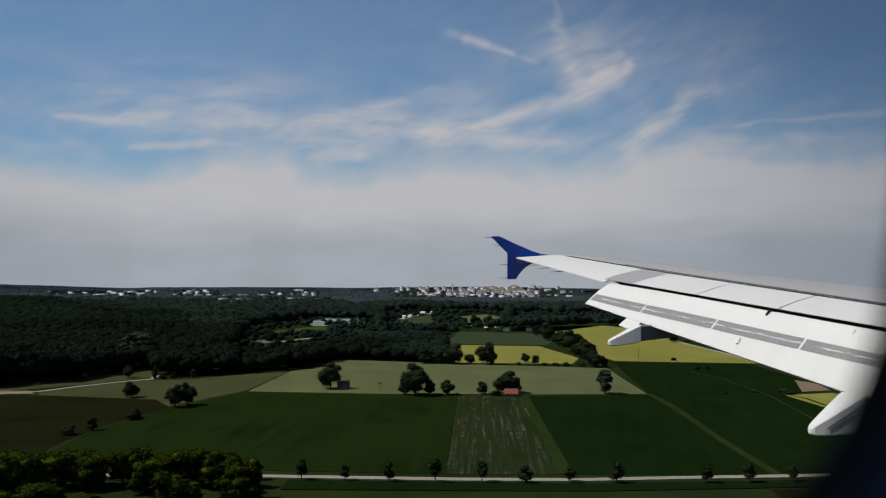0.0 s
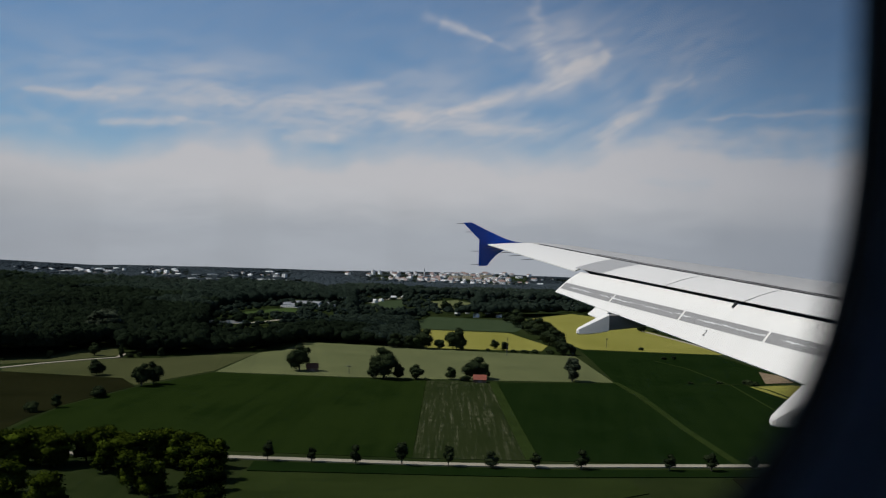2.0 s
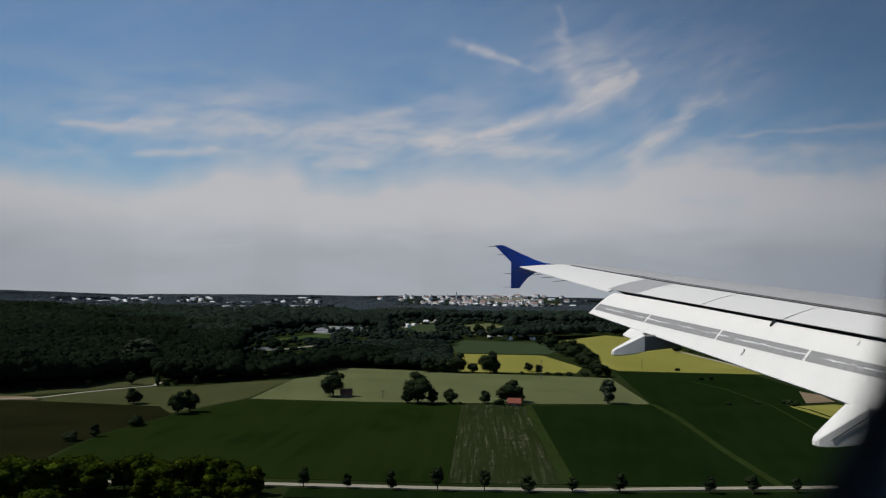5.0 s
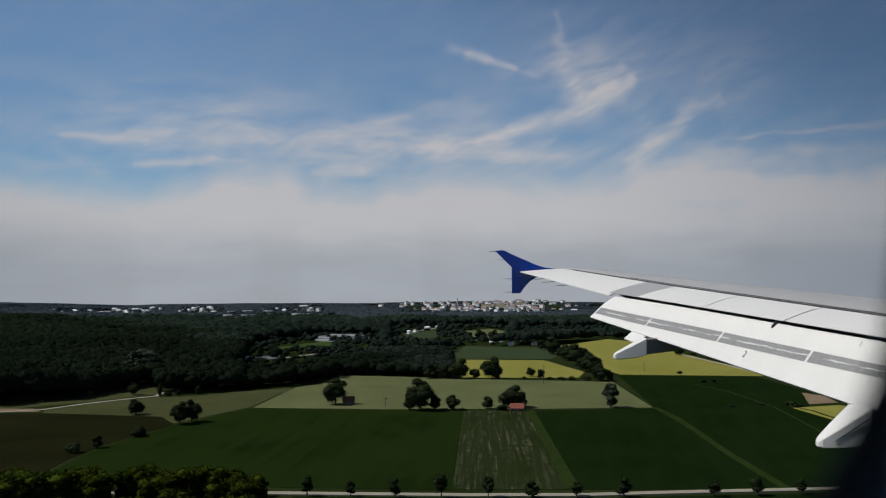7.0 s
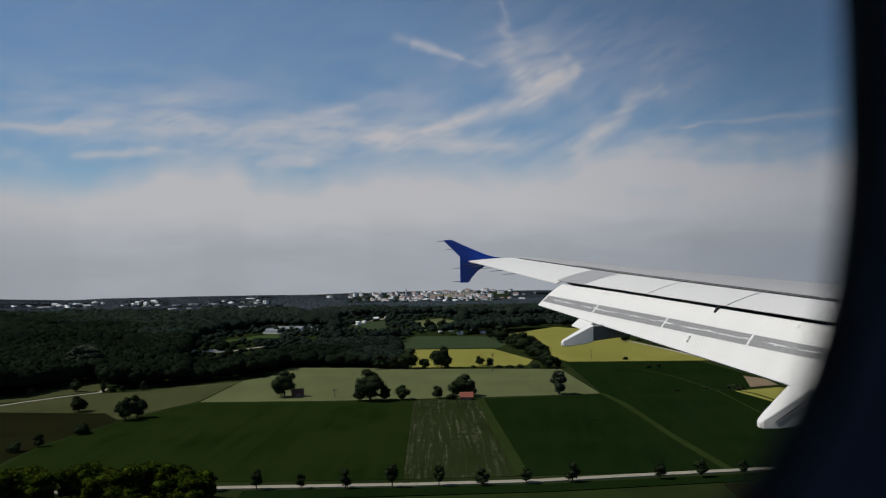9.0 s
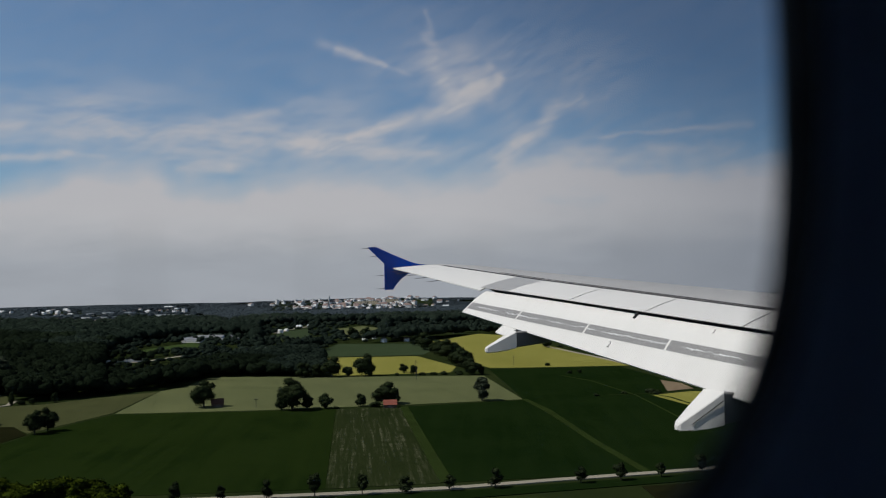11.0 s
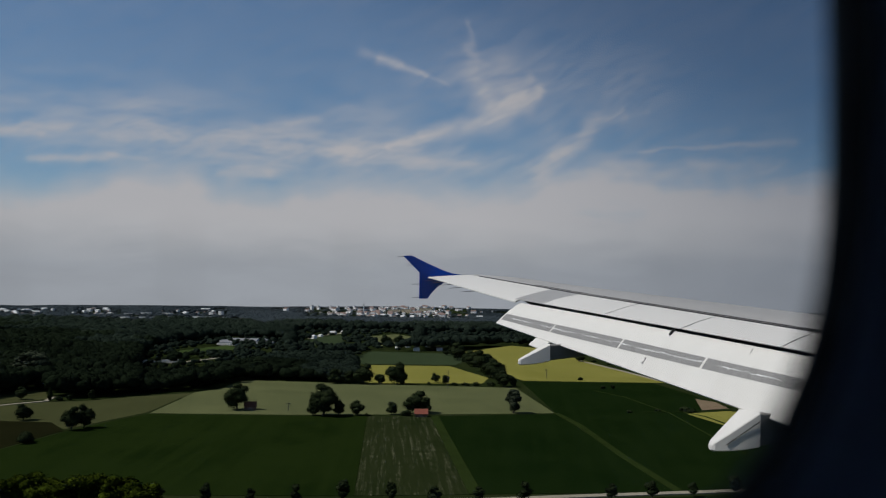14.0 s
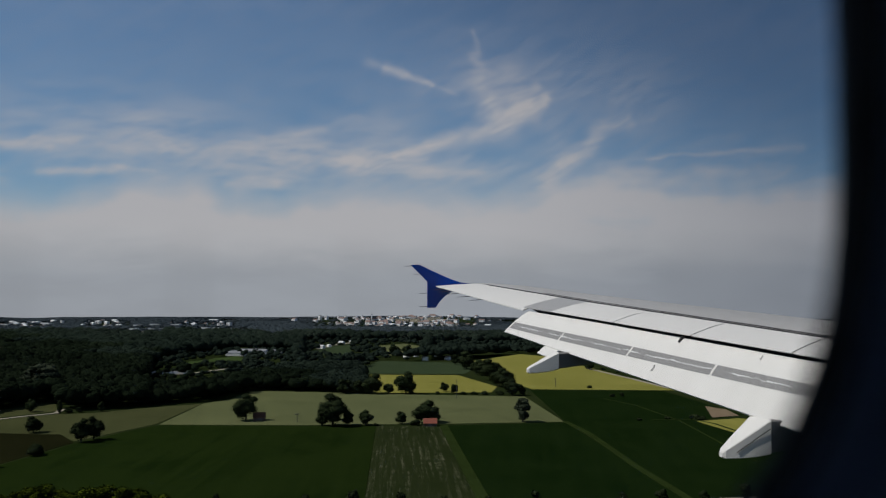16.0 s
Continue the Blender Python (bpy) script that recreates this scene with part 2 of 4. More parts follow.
def foliage(name, dark, light, scale=0.35, ruffle=1.6, onset=0.25, tuft=0.55):
    def build(n, s):
        at = place(n, "World")
        rnd = n.add("ShaderNodeNewGeometry").outputs["Random Per Island"]
        own = n.add("ShaderNodeObjectInfo").outputs["Random"]
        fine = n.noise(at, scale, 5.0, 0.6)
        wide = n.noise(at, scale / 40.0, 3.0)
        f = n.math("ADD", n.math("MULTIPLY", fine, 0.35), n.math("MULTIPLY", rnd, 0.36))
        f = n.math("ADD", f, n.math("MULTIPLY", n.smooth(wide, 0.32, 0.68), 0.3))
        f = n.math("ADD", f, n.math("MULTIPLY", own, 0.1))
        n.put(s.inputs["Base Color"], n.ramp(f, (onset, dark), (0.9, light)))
        s.inputs["Roughness"].default_value = 0.75
        s.inputs["Specular IOR Level"].default_value = 0.0
        if ruffle:
            b = n.add("ShaderNodeBump")
            b.inputs["Strength"].default_value, b.inputs["Distance"].default_value = 1.0, ruffle
            n.put(b.inputs["Height"], n.noise(at, tuft, 4.0, 0.7))
            n.put(s.inputs["Normal"], b.outputs[0])
    return material(name, build)


def crop(name, a, b, row=3.0, turn=0.0, rows=0.25, patch=0.016, wheel=0.07, straw=0.0):
    """A field: two tones in soft patches, sowing rows and tramlines."""
    def build(n, s):
        at = place(n, "World")
        m = n.add("ShaderNodeMapping")
        n.put(m.inputs[0], at)
        m.inputs["Rotation"].default_value = (0, 0, radians(turn))
        pos = m.outputs[0]
        sep = n.add("ShaderNodeSeparateXYZ")
        n.put(sep.inputs[0], pos)
        wide = n.noise(at, patch, 5.0, 0.6, 0.3)
        mid = n.noise(at, patch * 9, 5.0, 0.6)
        fine = n.noise(at, 0.9, 4.0, 0.6)
        streak = n.noise(n.vec(n.math("MULTIPLY", sep.outputs[0], 0.12), n.math("MULTIPLY", sep.outputs[1], 0.006)), 1.0, 5.0, 0.65)
        track = n.math("PINGPONG", sep.outputs[0], row * 4)
        tram = n.smooth(track, 0.9, 0.3, 0.0, 0.5)
        f = n.math("ADD", n.math("MULTIPLY", wide, 0.5), n.math("MULTIPLY", mid, 0.2))
        f = n.math("ADD", f, n.math("MULTIPLY", streak, rows))
        f = n.math("ADD", f, n.math("MULTIPLY", fine, 0.12))
        f = n.math("SUBTRACT", f, n.math("MULTIPLY", tram, wheel))
        col = n.ramp(f, (0.38, a), (0.66, b))
        if straw:
            line = n.noise(n.vec(n.math("MULTIPLY", sep.outputs[0], 0.36), n.math("MULTIPLY", sep.outputs[1], 0.014), 5.0), 1.0, 4.0, 0.75)
            loose = n.math("MULTIPLY", n.smooth(line, 0.47, 0.74), n.smooth(mid, 0.3, 0.65))
            col = n.mix(n.math("MULTIPLY", loose, straw), col, (0.17, 0.165, 0.10))
        n.put(s.inputs["Base Color"], col)
        s.inputs["Roughness"].default_value = 0.9
        s.inputs["Specular IOR Level"].default_value = 0.0
    return material(name, build)


def wing_paint(n, s):
    at = place(n, "World")
    fine = n.noise(at, 26.0, 6.0)
    sep = n.add("ShaderNodeSeparateXYZ")
    n.put(sep.inputs[0], at)
    run = n.noise(n.vec(n.math("MULTIPLY", sep.outputs[0], 0.8), n.math("MULTIPLY", sep.outputs[1], 9.0)), 1.0, 5.0, 0.6)
    dirt = n.math("ADD", n.math("MULTIPLY", run, 0.7), n.math("MULTIPLY", fine, 0.3))
    n.put(s.inputs["Base Color"], n.ramp(dirt, (0.3, (0.67, 0.65, 0.605)), (0.62, (0.75, 0.73, 0.685))))
    s.inputs["Roughness"].default_value = 0.6
    s.inputs["Specular IOR Level"].default_value = 0.15


def strip_paint(n, s):
    """Grey walkway strip with a torn streak of bare white paint along its middle."""
    at = place(n, "World")
    uv = place(n, "UV")
    sep = n.add("ShaderNodeSeparateXYZ")
    n.put(sep.inputs[0], uv)
    jag = n.noise(n.vec(n.math("MULTIPLY", sep.outputs[0], 13.0), n.math("MULTIPLY", sep.outputs[1], 1.2)), 1.0, 6.0, 0.75)
    line = n.math("ABSOLUTE", n.math("SUBTRACT", n.math("ADD", sep.outputs[1], n.math("MULTIPLY", n.math("SUBTRACT", jag, 0.5), 0.8)), 0.48))
    where = n.noise(n.vec(n.math("MULTIPLY", sep.outputs[0], 2.2), 0.0, 2.0), 1.0, 3.0, 0.6)
    worn = n.math("MULTIPLY", n.smooth(line, 0.06, 0.015), n.smooth(where, 0.40, 0.56))
    fine = n.noise(at, 30.0, 5.0)
    grey = n.ramp(fine, (0.3, (0.20, 0.195, 0.185)), (0.7, (0.265, 0.26, 0.25)))
    n.put(s.inputs["Base Color"], n.mix(worn, grey, (0.80, 0.80, 0.78)))
    s.inputs["Roughness"].default_value = 0.6


WHITE = material("wing white paint", wing_paint)
STRIP = material("worn grey strip", strip_paint)
GREY = plain("wing grey skin", (0.43, 0.415, 0.39), 0.5, 0.0, 14.0, 0.08, spec=0.4)
# dark grey puts the shadow under the flap into the fairing's colour
FAIRING_SHADE = plain("fairing shade grey", (0.17, 0.165, 0.155), 0.6, 0.0, 12.0, 0.15, spec=0.2)
GREY_PATCH = plain("grey panel paint", (0.40, 0.39, 0.37), 0.5, 0.0, 14.0, 0.08)
BLUE = plain("fence blue paint", (0.0, 0.050, 0.43), 0.55, 0.0, 10.0, 0.05, spec=0.0)
DARK = plain("matt near-black", (0.012, 0.012, 0.013), 0.8)
STEEL = plain("wick metal", (0.10, 0.10, 0.11), 0.5, 0.3)
RUBBER = plain("black window seal", (0.006, 0.006, 0.008), 0.8, 0.0, 40.0, 0.2)
PANEL = plain("navy cabin panel", (0.26, 0.40, 0.66), 0.7, 0.0, 60.0, 0.15, 0.1)
# unseen lining, kept pale to bounce daylight onto the window panel
LINING = plain("pale cabin lining", (0.62, 0.64, 0.67), 0.7, 0.0, 20.0, 0.08)

# ---------------------------------------------------------------- helpers of this scene


def part(name, bm, mat, parent=None, label="", smooth=False):
    me = bpy.data.meshes.new(name)
    bmesh.ops.recalc_face_normals(bm, faces=bm.faces)
    bm.to_mesh(me)
    bm.free()
    me.materials.append(mat)
    if smooth:
        me.shade_smooth()
        me.set_sharp_from_angle(angle=radians(32))
    ob = new(name, me)
    if parent:
        ob.parent = parent
    return tagged(ob, label)


def empty(name, at=(0, 0, 0), label="", category="", group="", kind=""):
    ob = new(name)
    ob.location = at
    return tagged(ob, label, category, group, kind)


def box(bm, lo, hi, m=None):
    vs = [bm.verts.new((x, y, z)) for x in (lo[0], hi[0]) for y in (lo[1], hi[1]) for z in (lo[2], hi[2])]
    for f in ((0, 1, 3, 2), (4, 6, 7, 5), (0, 4, 5, 1), (2, 3, 7, 6), (0, 2, 6, 4), (1, 5, 7, 3)):
        bm.faces.new([vs[i] for i in f])
    if m:
        bmesh.ops.transform(bm, matrix=m, verts=vs)
    return vs


def loft(bm, rings, close=True, caps=True):
    """Skin through rings of equally many points."""
    grid = [[bm.verts.new(p) for p in ring] for ring in rings]
    n = len(grid[0])
    for a, b in zip(grid, grid[1:]):
        for i in range(n if close else n - 1):
            j = (i + 1) % n
            bm.faces.new((a[i], a[j], b[j], b[i]))
    if close and caps:
        bm.faces.new(grid[0])
        bm.faces.new(list(reversed(grid[-1])))
    return grid


def rod(bm, a, b, r0, r1, sides=6):
    a, b = Vector(a), Vector(b)
    q = (b - a).to_track_quat("Z", "Y").to_matrix()
    ring = [Vector((math.cos(k * math.tau / sides), math.sin(k * math.tau / sides), 0)) for k in range(sides)]
    loft(bm, [[a + q @ (c * r0) for c in ring], [b + q @ (c * r1) for c in ring]])


def steps(x, *pts):
    """Piecewise linear value with straight continuation."""
    for (x0, y0), (x1, y1) in zip(pts, pts[1:]):
        if x <= x1 or (x1, y1) == pts[-1]:
            return y0 + (y1 - y0) * (x - x0) / (x1 - x0)


# ---------------------------------------------------------------- the wing
# s: metres out from the cabin window along the port side; x towards the nose; heights against the eye
def te_x(s): return 1.31 + 0.30 * (15.4 - s)
def le_x(s): return 2.80 + 0.52 * (15.4 - s)
def shroud_z(s): return steps(s, (7.5, -0.363), (10.4, -0.119), (12.18, 0.03))
def ail_z(s): return steps(s, (12.18, -0.0155), (15.4, 0.40))
def line_z(s): return steps(s, (8.44, -0.209), (11.75, 0.09), (15.1, 0.42))
def crest_z(s): return steps(s, (0.0, -0.91), (9.44, -0.066), (12.5, 0.207), (14.32, 0.385), (15.4, 0.455))
def flap_le(s): return (2.34 + 0.30 * (12.1 - s), steps(s, (7.48, -0.409), (10.41, -0.159), (12.1, -0.03)))
def flap_te(s): return (1.99 + 0.30 * (12.1 - s), -0.31 - 0.13 * (12.1 - s))


SPAN = 0.97  # metres to a span station
LINE = 0.75  # distance of the spoiler hinge line ahead of the trailing edge

wing = empty("airliner_wing", (0, 0.3, EYE_Z), "white and grey airliner wing with lowered flaps and blue tip fence", "wing")


def wp(x, s, z):
    """Wing coordinates to the wing's own frame."""
    return (x, s * SPAN - 0.3, z)


def span(a, b, n):
    return [a + (b - a) * i / n for i in range(n + 1)]


def wing_box():
    bm = bmesh.new()
    rings = []
    for s in span(0.02, 15.36, 44):
        c = le_x(s) - te_x(s)
        x0 = te_x(s)
        zl, zc = line_z(s), crest_z(s)
        tz = shroud_z(s) if s < 12.18 else ail_z(s)
        thick = 0.135 * c
        prof = [(x0 + LINE, zl), (x0 + LINE + 0.33 * (0.55 * c - LINE) + 0.02, zl + (zc - zl) * 0.45), (x0 + 0.55 * c + 0.06, zc)]
        prof += [(x0 + 0.72 * c, zc - 0.035 * c), (x0 + 0.86 * c, zc - 0.075 * c), (x0 + 0.96 * c, zc - 0.115 * c), (x0 + c, zc - 0.145 * c),
                 (x0 + 0.95 * c, zc - 0.165 * c), (x0 + 0.8 * c, zc - 0.175 * c), (x0 + 0.5 * c + 0.05, zc - thick - 0.02), (x0 + LINE, min(zl, tz) - 0.075)]
        rings.append([wp(x, s, z) for x, z in prof])
    loft(bm, rings)
    return bm


part("wing_skin", wing_box(), GREY, wing, "grey painted upper and lower wing skin", True)


def plate(rows, thick):
    """A thin panel from rows of top points, closed below."""
    bm = bmesh.new()
    rings = []
    for row in rows:
        rings.append([wp(*p) for p in row] + [wp(p[0], p[1], p[2] - thick) for p in reversed(row)])
    loft(bm, rings)
    return bm


def aft_rows(s0, s1, z_of, n=6, back=0.0, front=LINE - 0.022):
    rows = []
    for s in span(s0, s1, n):
        row, base = [], s
        lean = steps(s, (10.0, 0.5), (12.2, 0.4), (15.0, 0.0)) if s > 10 else 0.5
        for k in span(0, 1, 5):
            s = base + max(lean, 0) * k
            x = te_x(s) + back + (front - back) * k
            z = z_of(s) + (line_z(s) - z_of(s)) * (x - te_x(s)) / LINE + 0.05 * k * (1 - k) * min(1, (line_z(s) - z_of(s)) / 0.1)
            row.append((x, s, z))
        rows.append(row)
    return rows


for s0, s1 in ((4.75, 6.03), (6.05, 7.36), (7.38, 8.68), (8.70, 10.03), (10.05, 11.44)):
    part("spoiler", plate(aft_rows(s0, s1, shroud_z), 0.006), WHITE, wing, "white spoiler panel", True)
part("fixed_panel", plate(aft_rows(11.45, 12.17, shroud_z), 0.010), GREY_PATCH, wing, "grey fixed trailing edge panel", True)
part("inner_panel", plate(aft_rows(0.4, 4.73, shroud_z), 0.05), WHITE, wing, "", True)
part("aileron", plate(aft_rows(12.19, 15.34, ail_z, 10), 0.014), WHITE, wing, "white aileron with small discharge wicks", True)


def seam_line(s0, s1, dx, wide):
    """A thin dark joint in the upper skin, along the span."""
    bm = bmesh.new()
    rings = []
    for s in span(s0, s1, 12):
        x, z = te_x(s) + LINE + dx, line_z(s) + 0.004 + 0.1 * max(dx, 0)
        rings.append([wp(x - wide, s, z), wp(x, s, z + 0.006), wp(x + wide, s, z), wp(x, s, z - 0.02)])
    loft(bm, rings)
    return part("hinge_seam", bm, DARK, wing, "thin dark hinge line")


seam_line(4.8, 15.0, -0.006, 0.008)
seam_line(4.8, 13.2, 0.055, 0.003)


def shade_filler():
    """Solid near-black filler that paints the shade between spoilers and flap."""
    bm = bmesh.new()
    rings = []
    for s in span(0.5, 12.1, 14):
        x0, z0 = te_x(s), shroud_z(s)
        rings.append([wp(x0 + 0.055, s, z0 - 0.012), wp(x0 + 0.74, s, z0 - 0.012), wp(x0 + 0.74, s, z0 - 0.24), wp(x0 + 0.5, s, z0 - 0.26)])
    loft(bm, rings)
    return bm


part("flap_cove", shade_filler(), DARK, wing, "near-black filler for the shade in the slot ahead of the flap")


def flap_body(s0, s1, n=10):
    bm = bmesh.new()
    rings = []
    for s in span(s0, s1, n):
        (xl, zl), (xt, zt) = flap_le(s), flap_te(s)
        mx, mz = (xl + xt) / 2, (zl + zt) / 2
        prof = [(xt, zt), (xt + (xl - xt) * 0.3, zt + (zl - zt) * 0.3 + 0.018), (mx, mz + 0.026), (xt + (xl - xt) * 0.8, zt + (zl - zt) * 0.8 + 0.02),
                (xl, zl), (xl + 0.05, zl - 0.012), (xl + 0.20, zl - 0.07), (xl + 0.28, zl - 0.11), (xl + 0.2, zl - 0.17), (mx + 0.08, mz - 0.09), (xt + 0.01, zt - 0.012)]
        rings.append([wp(x, s, z) for x, z in prof])
    loft(bm, rings)
    return bm


flap = part("outer_flap", flap_body(12.1, 4.9), WHITE, wing, "white outboard flap lowered for landing", True)
part("inner_flap", flap_body(4.8, 0.6), WHITE, wing, "white inboard flap lowered for landing", True)


def flap_top(s, k, lift):
    """A point on the flap's upper side; k runs from its front edge to its trailing edge."""
    (xl, zl), (xt, zt) = flap_le(s), flap_te(s)
    hump = steps(k, (0, 0.0), (0.2, 0.02), (0.5, 0.026), (0.7, 0.018), (1, 0.0))
    return Vector(wp(xl + (xt - xl) * k, s, zl + (zt - zl) * k + hump + lift))


def strip_piece(s0, s1):
    bm = bmesh.new()
    uv = bm.loops.layers.uv.new("uv")
    rows = []
    ss = span(s0, s1, 6)
    for s in ss:
        k0 = steps(s, (7.4, 0.40), (9.5, 0.475), (10.9, 0.55), (12.1, 0.62))
        k1 = steps(s, (7.4, 0.585), (9.5, 0.695), (10.9, 0.785), (12.1, 0.85))
        rows.append([bm.verts.new(flap_top(s, k, 0.005)) for k in span(k0, k1, 4)])
    for i in range(6):
        for j in range(4):
            f = bm.faces.new((rows[i][j], rows[i][j + 1], rows[i + 1][j + 1], rows[i + 1][j]))
            for lp, (a, b) in zip(f.loops, ((i, j), (i, j + 1), (i + 1, j + 1), (i + 1, j))):
                lp[uv].uv = (ss[a], b / 4)
    return bm


for s0, s1 in ((12.06, 10.835), (10.805, 9.465), (9.435, 8.175), (8.145, 6.76), (6.73, 5.4)):
    part("walkway_strip", strip_piece(s0, s1), STRIP, flap, "worn grey strip with torn white streak")


def flap_number(s, k, size):
    data = bpy.data.curves.new("number_mark", "FONT")
    data.body, data.size, data.extrude, data.align_x = "2", size, 0.0, "CENTER"
    data.materials.append(DARK)
    ob = new("number_mark", data)
    ob.parent = flap
    across = (flap_top(s - 0.1, k, 0) - flap_top(s + 0.1, k, 0)).normalized()
    down = (flap_top(s, k + 0.05, 0) - flap_top(s, k - 0.05, 0)).normalized()
    up = across.cross(-down).normalized()
    m = Matrix((across, up.cross(across), up)).transposed().to_4x4()
    m.translation = flap_top(s, k, 0.006)
    ob.matrix_basis = m
    return tagged(ob, "small black numeral two")


flap_number(8.94, 0.83, 0.10)
flap_number(10.93, 0.17, 0.05)
flap_number(7.72, 0.16, 0.06)


def hinge_arm(s):
    bm = bmesh.new()
    a, b = flap_top(s + 0.03, -0.02, 0.015), flap_top(s + 0.02, 0.16, 0.012)
    rod(bm, a, b, 0.02, 0.012, 6)
    return part("hinge_arm", bm, DARK, wing, "black flap hinge arm")


hinge_arm(8.83)


def fairing(s, tip, half, reach, rise, drop, seam):
    """Wedge-tailed flap track fairing: the tail's flat top climbs to the flap, the rest runs on below the wing."""
    body = empty("track_fairing", (0, 0, 0))
    body.parent = wing
    xt, zt = flap_te(s)
    tx, tz = tip

    def ring(x, hw, top, bot):
        e = min(0.010, hw * 0.25)
        return [wp(x, s - hw, top - e), wp(x, s - hw + e, top), wp(x, s + hw - e, top), wp(x, s + hw, top - e),
                wp(x, s + hw * 0.92, bot + e), wp(x, s + hw * 0.6, bot), wp(x, s - hw * 0.6, bot), wp(x, s - hw * 0.92, bot + e)]

    tail = []
    for k in (0.0, 0.06, 0.35, 0.7, 1.0):
        blunt = 0.012 if k == 0 else 0.0
        tail.append(ring(tx + reach * k, 0.045 + (half - 0.045) * k ** 0.8 - blunt, tz + 0.055 + (rise - 0.055) * k - blunt, tz + 0.05 * k * k + blunt - 0.008))
    bm = bmesh.new()
    loft(bm, tail)
    part("tail_cone", bm, WHITE, body, "white tail of the fairing")
    bm = bmesh.new()
    loft(bm, [ring(tx + reach + 0.005, half * 0.985, tz + rise - 0.01, tz + 0.052), ring(xt + 0.3, half, zt + 0.02, tz + 0.10), ring(xt + 0.8, half * 0.9, zt + 0.1, tz + drop),
              ring(xt + 1.5, 0.10, zt + 0.2, tz + drop + 0.12), ring(xt + 2.1, 0.03, zt + 0.28, zt + 0.1)])
    part("fairing_body", bm, FAIRING_SHADE, body, "forward body of the fairing, flap shade coloured in as grey")
    if seam:
        bm = bmesh.new()
        rod(bm, wp(tx + 0.10, s - 0.099, tz + 0.055), wp(tx + reach * 0.97, s - half - 0.004, tz + rise - 0.075), 0.004, 0.004, 4)
        part("panel_seam", bm, DARK, body, "dark panel seam")
    return body


fairing(10.55, (2.01, -0.762), 0.13, 0.36, 0.245, 0.22, False)
fairing(7.32, (3.045, -1.245), 0.19, 0.36, 0.335, 0.25, True)


def flap_tab(s0, s1):
    """Small plate that carries the flap's edge out over a fairing."""
    bm = bmesh.new()
    rings = []
    for s in (s0, s1):
        (xl, zl), (xt, zt) = flap_le(s), flap_te(s)
        dx, dz = (xt - xl) * 0.26, (zt - zl) * 0.26
        rings.append([wp(xt + 0.06, s, zt + 0.042), wp(xt + dx, s, zt + dz), wp(xt + dx, s, zt + dz - 0.012), wp(xt + 0.06, s, zt + 0.02)])
    loft(bm, rings)
    return part("flap_tab", bm, WHITE, flap)


flap_tab(11.0, 10.68)


def tip_fence():
    """Arrow-shaped blue plate that stands across the wing tip."""
    outline = [(0.90, 0.754), (1.04, 0.762), (1.30, 0.64), (1.60, 0.51), (1.76, 0.46), (2.25, 0.40), (2.30, 0.36), (1.75, 0.31), (1.60, 0.29), (1.48, 0.21), (1.39, 0.11), (1.33, 0.02), (1.185, 0.015), (1.185, 0.25), (1.185, 0.47)]
    bm = bmesh.new()
    a = [bm.verts.new(wp(x, 15.36, z)) for x, z in outline]
    b = [bm.verts.new(wp(x, 15.415, z)) for x, z in outline]
    bm.faces.new(a), bm.faces.new(list(reversed(b)))
    for i in range(len(a)):
        j = (i + 1) % len(a)
        bm.faces.new((a[i], a[j], b[j], b[i]))
    bmesh.ops.bevel(bm, geom=[e for e in bm.edges if e.is_manifold and abs(e.calc_face_angle(0)) > 1.0], offset=0.012, segments=2, affect="EDGES")
    return bm


fence = part("tip_fence", tip_fence(), BLUE, wing, "deep blue wing tip fence")
for x, z in ((0.92, 0.74), (1.07, 0.60), (1.18, 0.27), (1.18, 0.04)):
    bm = bmesh.new()
    rod(bm, wp(x + 0.02, 15.39, z), wp(x - 0.13, 15.39, z - 0.005), 0.006, 0.003, 5)
    part("static_wick", bm, STEEL, fence, "thin dark static wick")
for s in (15.0, 14.7, 14.35, 13.95, 13.5):
    bm = bmesh.new()
    x, z = te_x(s), ail_z(s)
    rod(bm, wp(x + 0.03, s, z - 0.01), wp(x - 0.20, s, z - 0.03), 0.007, 0.003, 5)
    part("static_wick", bm, STEEL, wing, "thin dark static wick")

# ---------------------------------------------------------------- cabin window
A_W, B_W, X_W, Z_W, N_W = 0.1502, 0.1739, -0.0246, 0.0791, 2.9   # the opening: half width, half height, middle, squareness
Y_W = 0.23


def opening(grow, y, n=72):
    pts = []
    for i in range(n):
        t = i * math.tau / n
        c, s = math.cos(t), math.sin(t)
        pts.append((X_W + (A_W + grow) * math.copysign(abs(c) ** (2 / N_W), c), y, EYE_Z + Z_W + (B_W + grow) * math.copysign(abs(s) ** (2 / N_W), s)))
    return pts


def frame_ring():
    bm = bmesh.new()
    loft(bm, [opening(0.003, Y_W - 0.018), opening(0.001, Y_W - 0.010), opening(0.0, Y_W), opening(0.004, Y_W + 0.006), opening(0.03, Y_W + 0.055)], caps=False)
    bmesh.ops.solidify(bm, geom=bm.faces[:], thickness=-0.002)
    return bm


window = empty("window_1", (0, 0, 0), "oval cabin window with black seal and navy surround", "window", "", "structure")
part("window_frame", frame_ring(), RUBBER, window, "black rubber window seal", True)


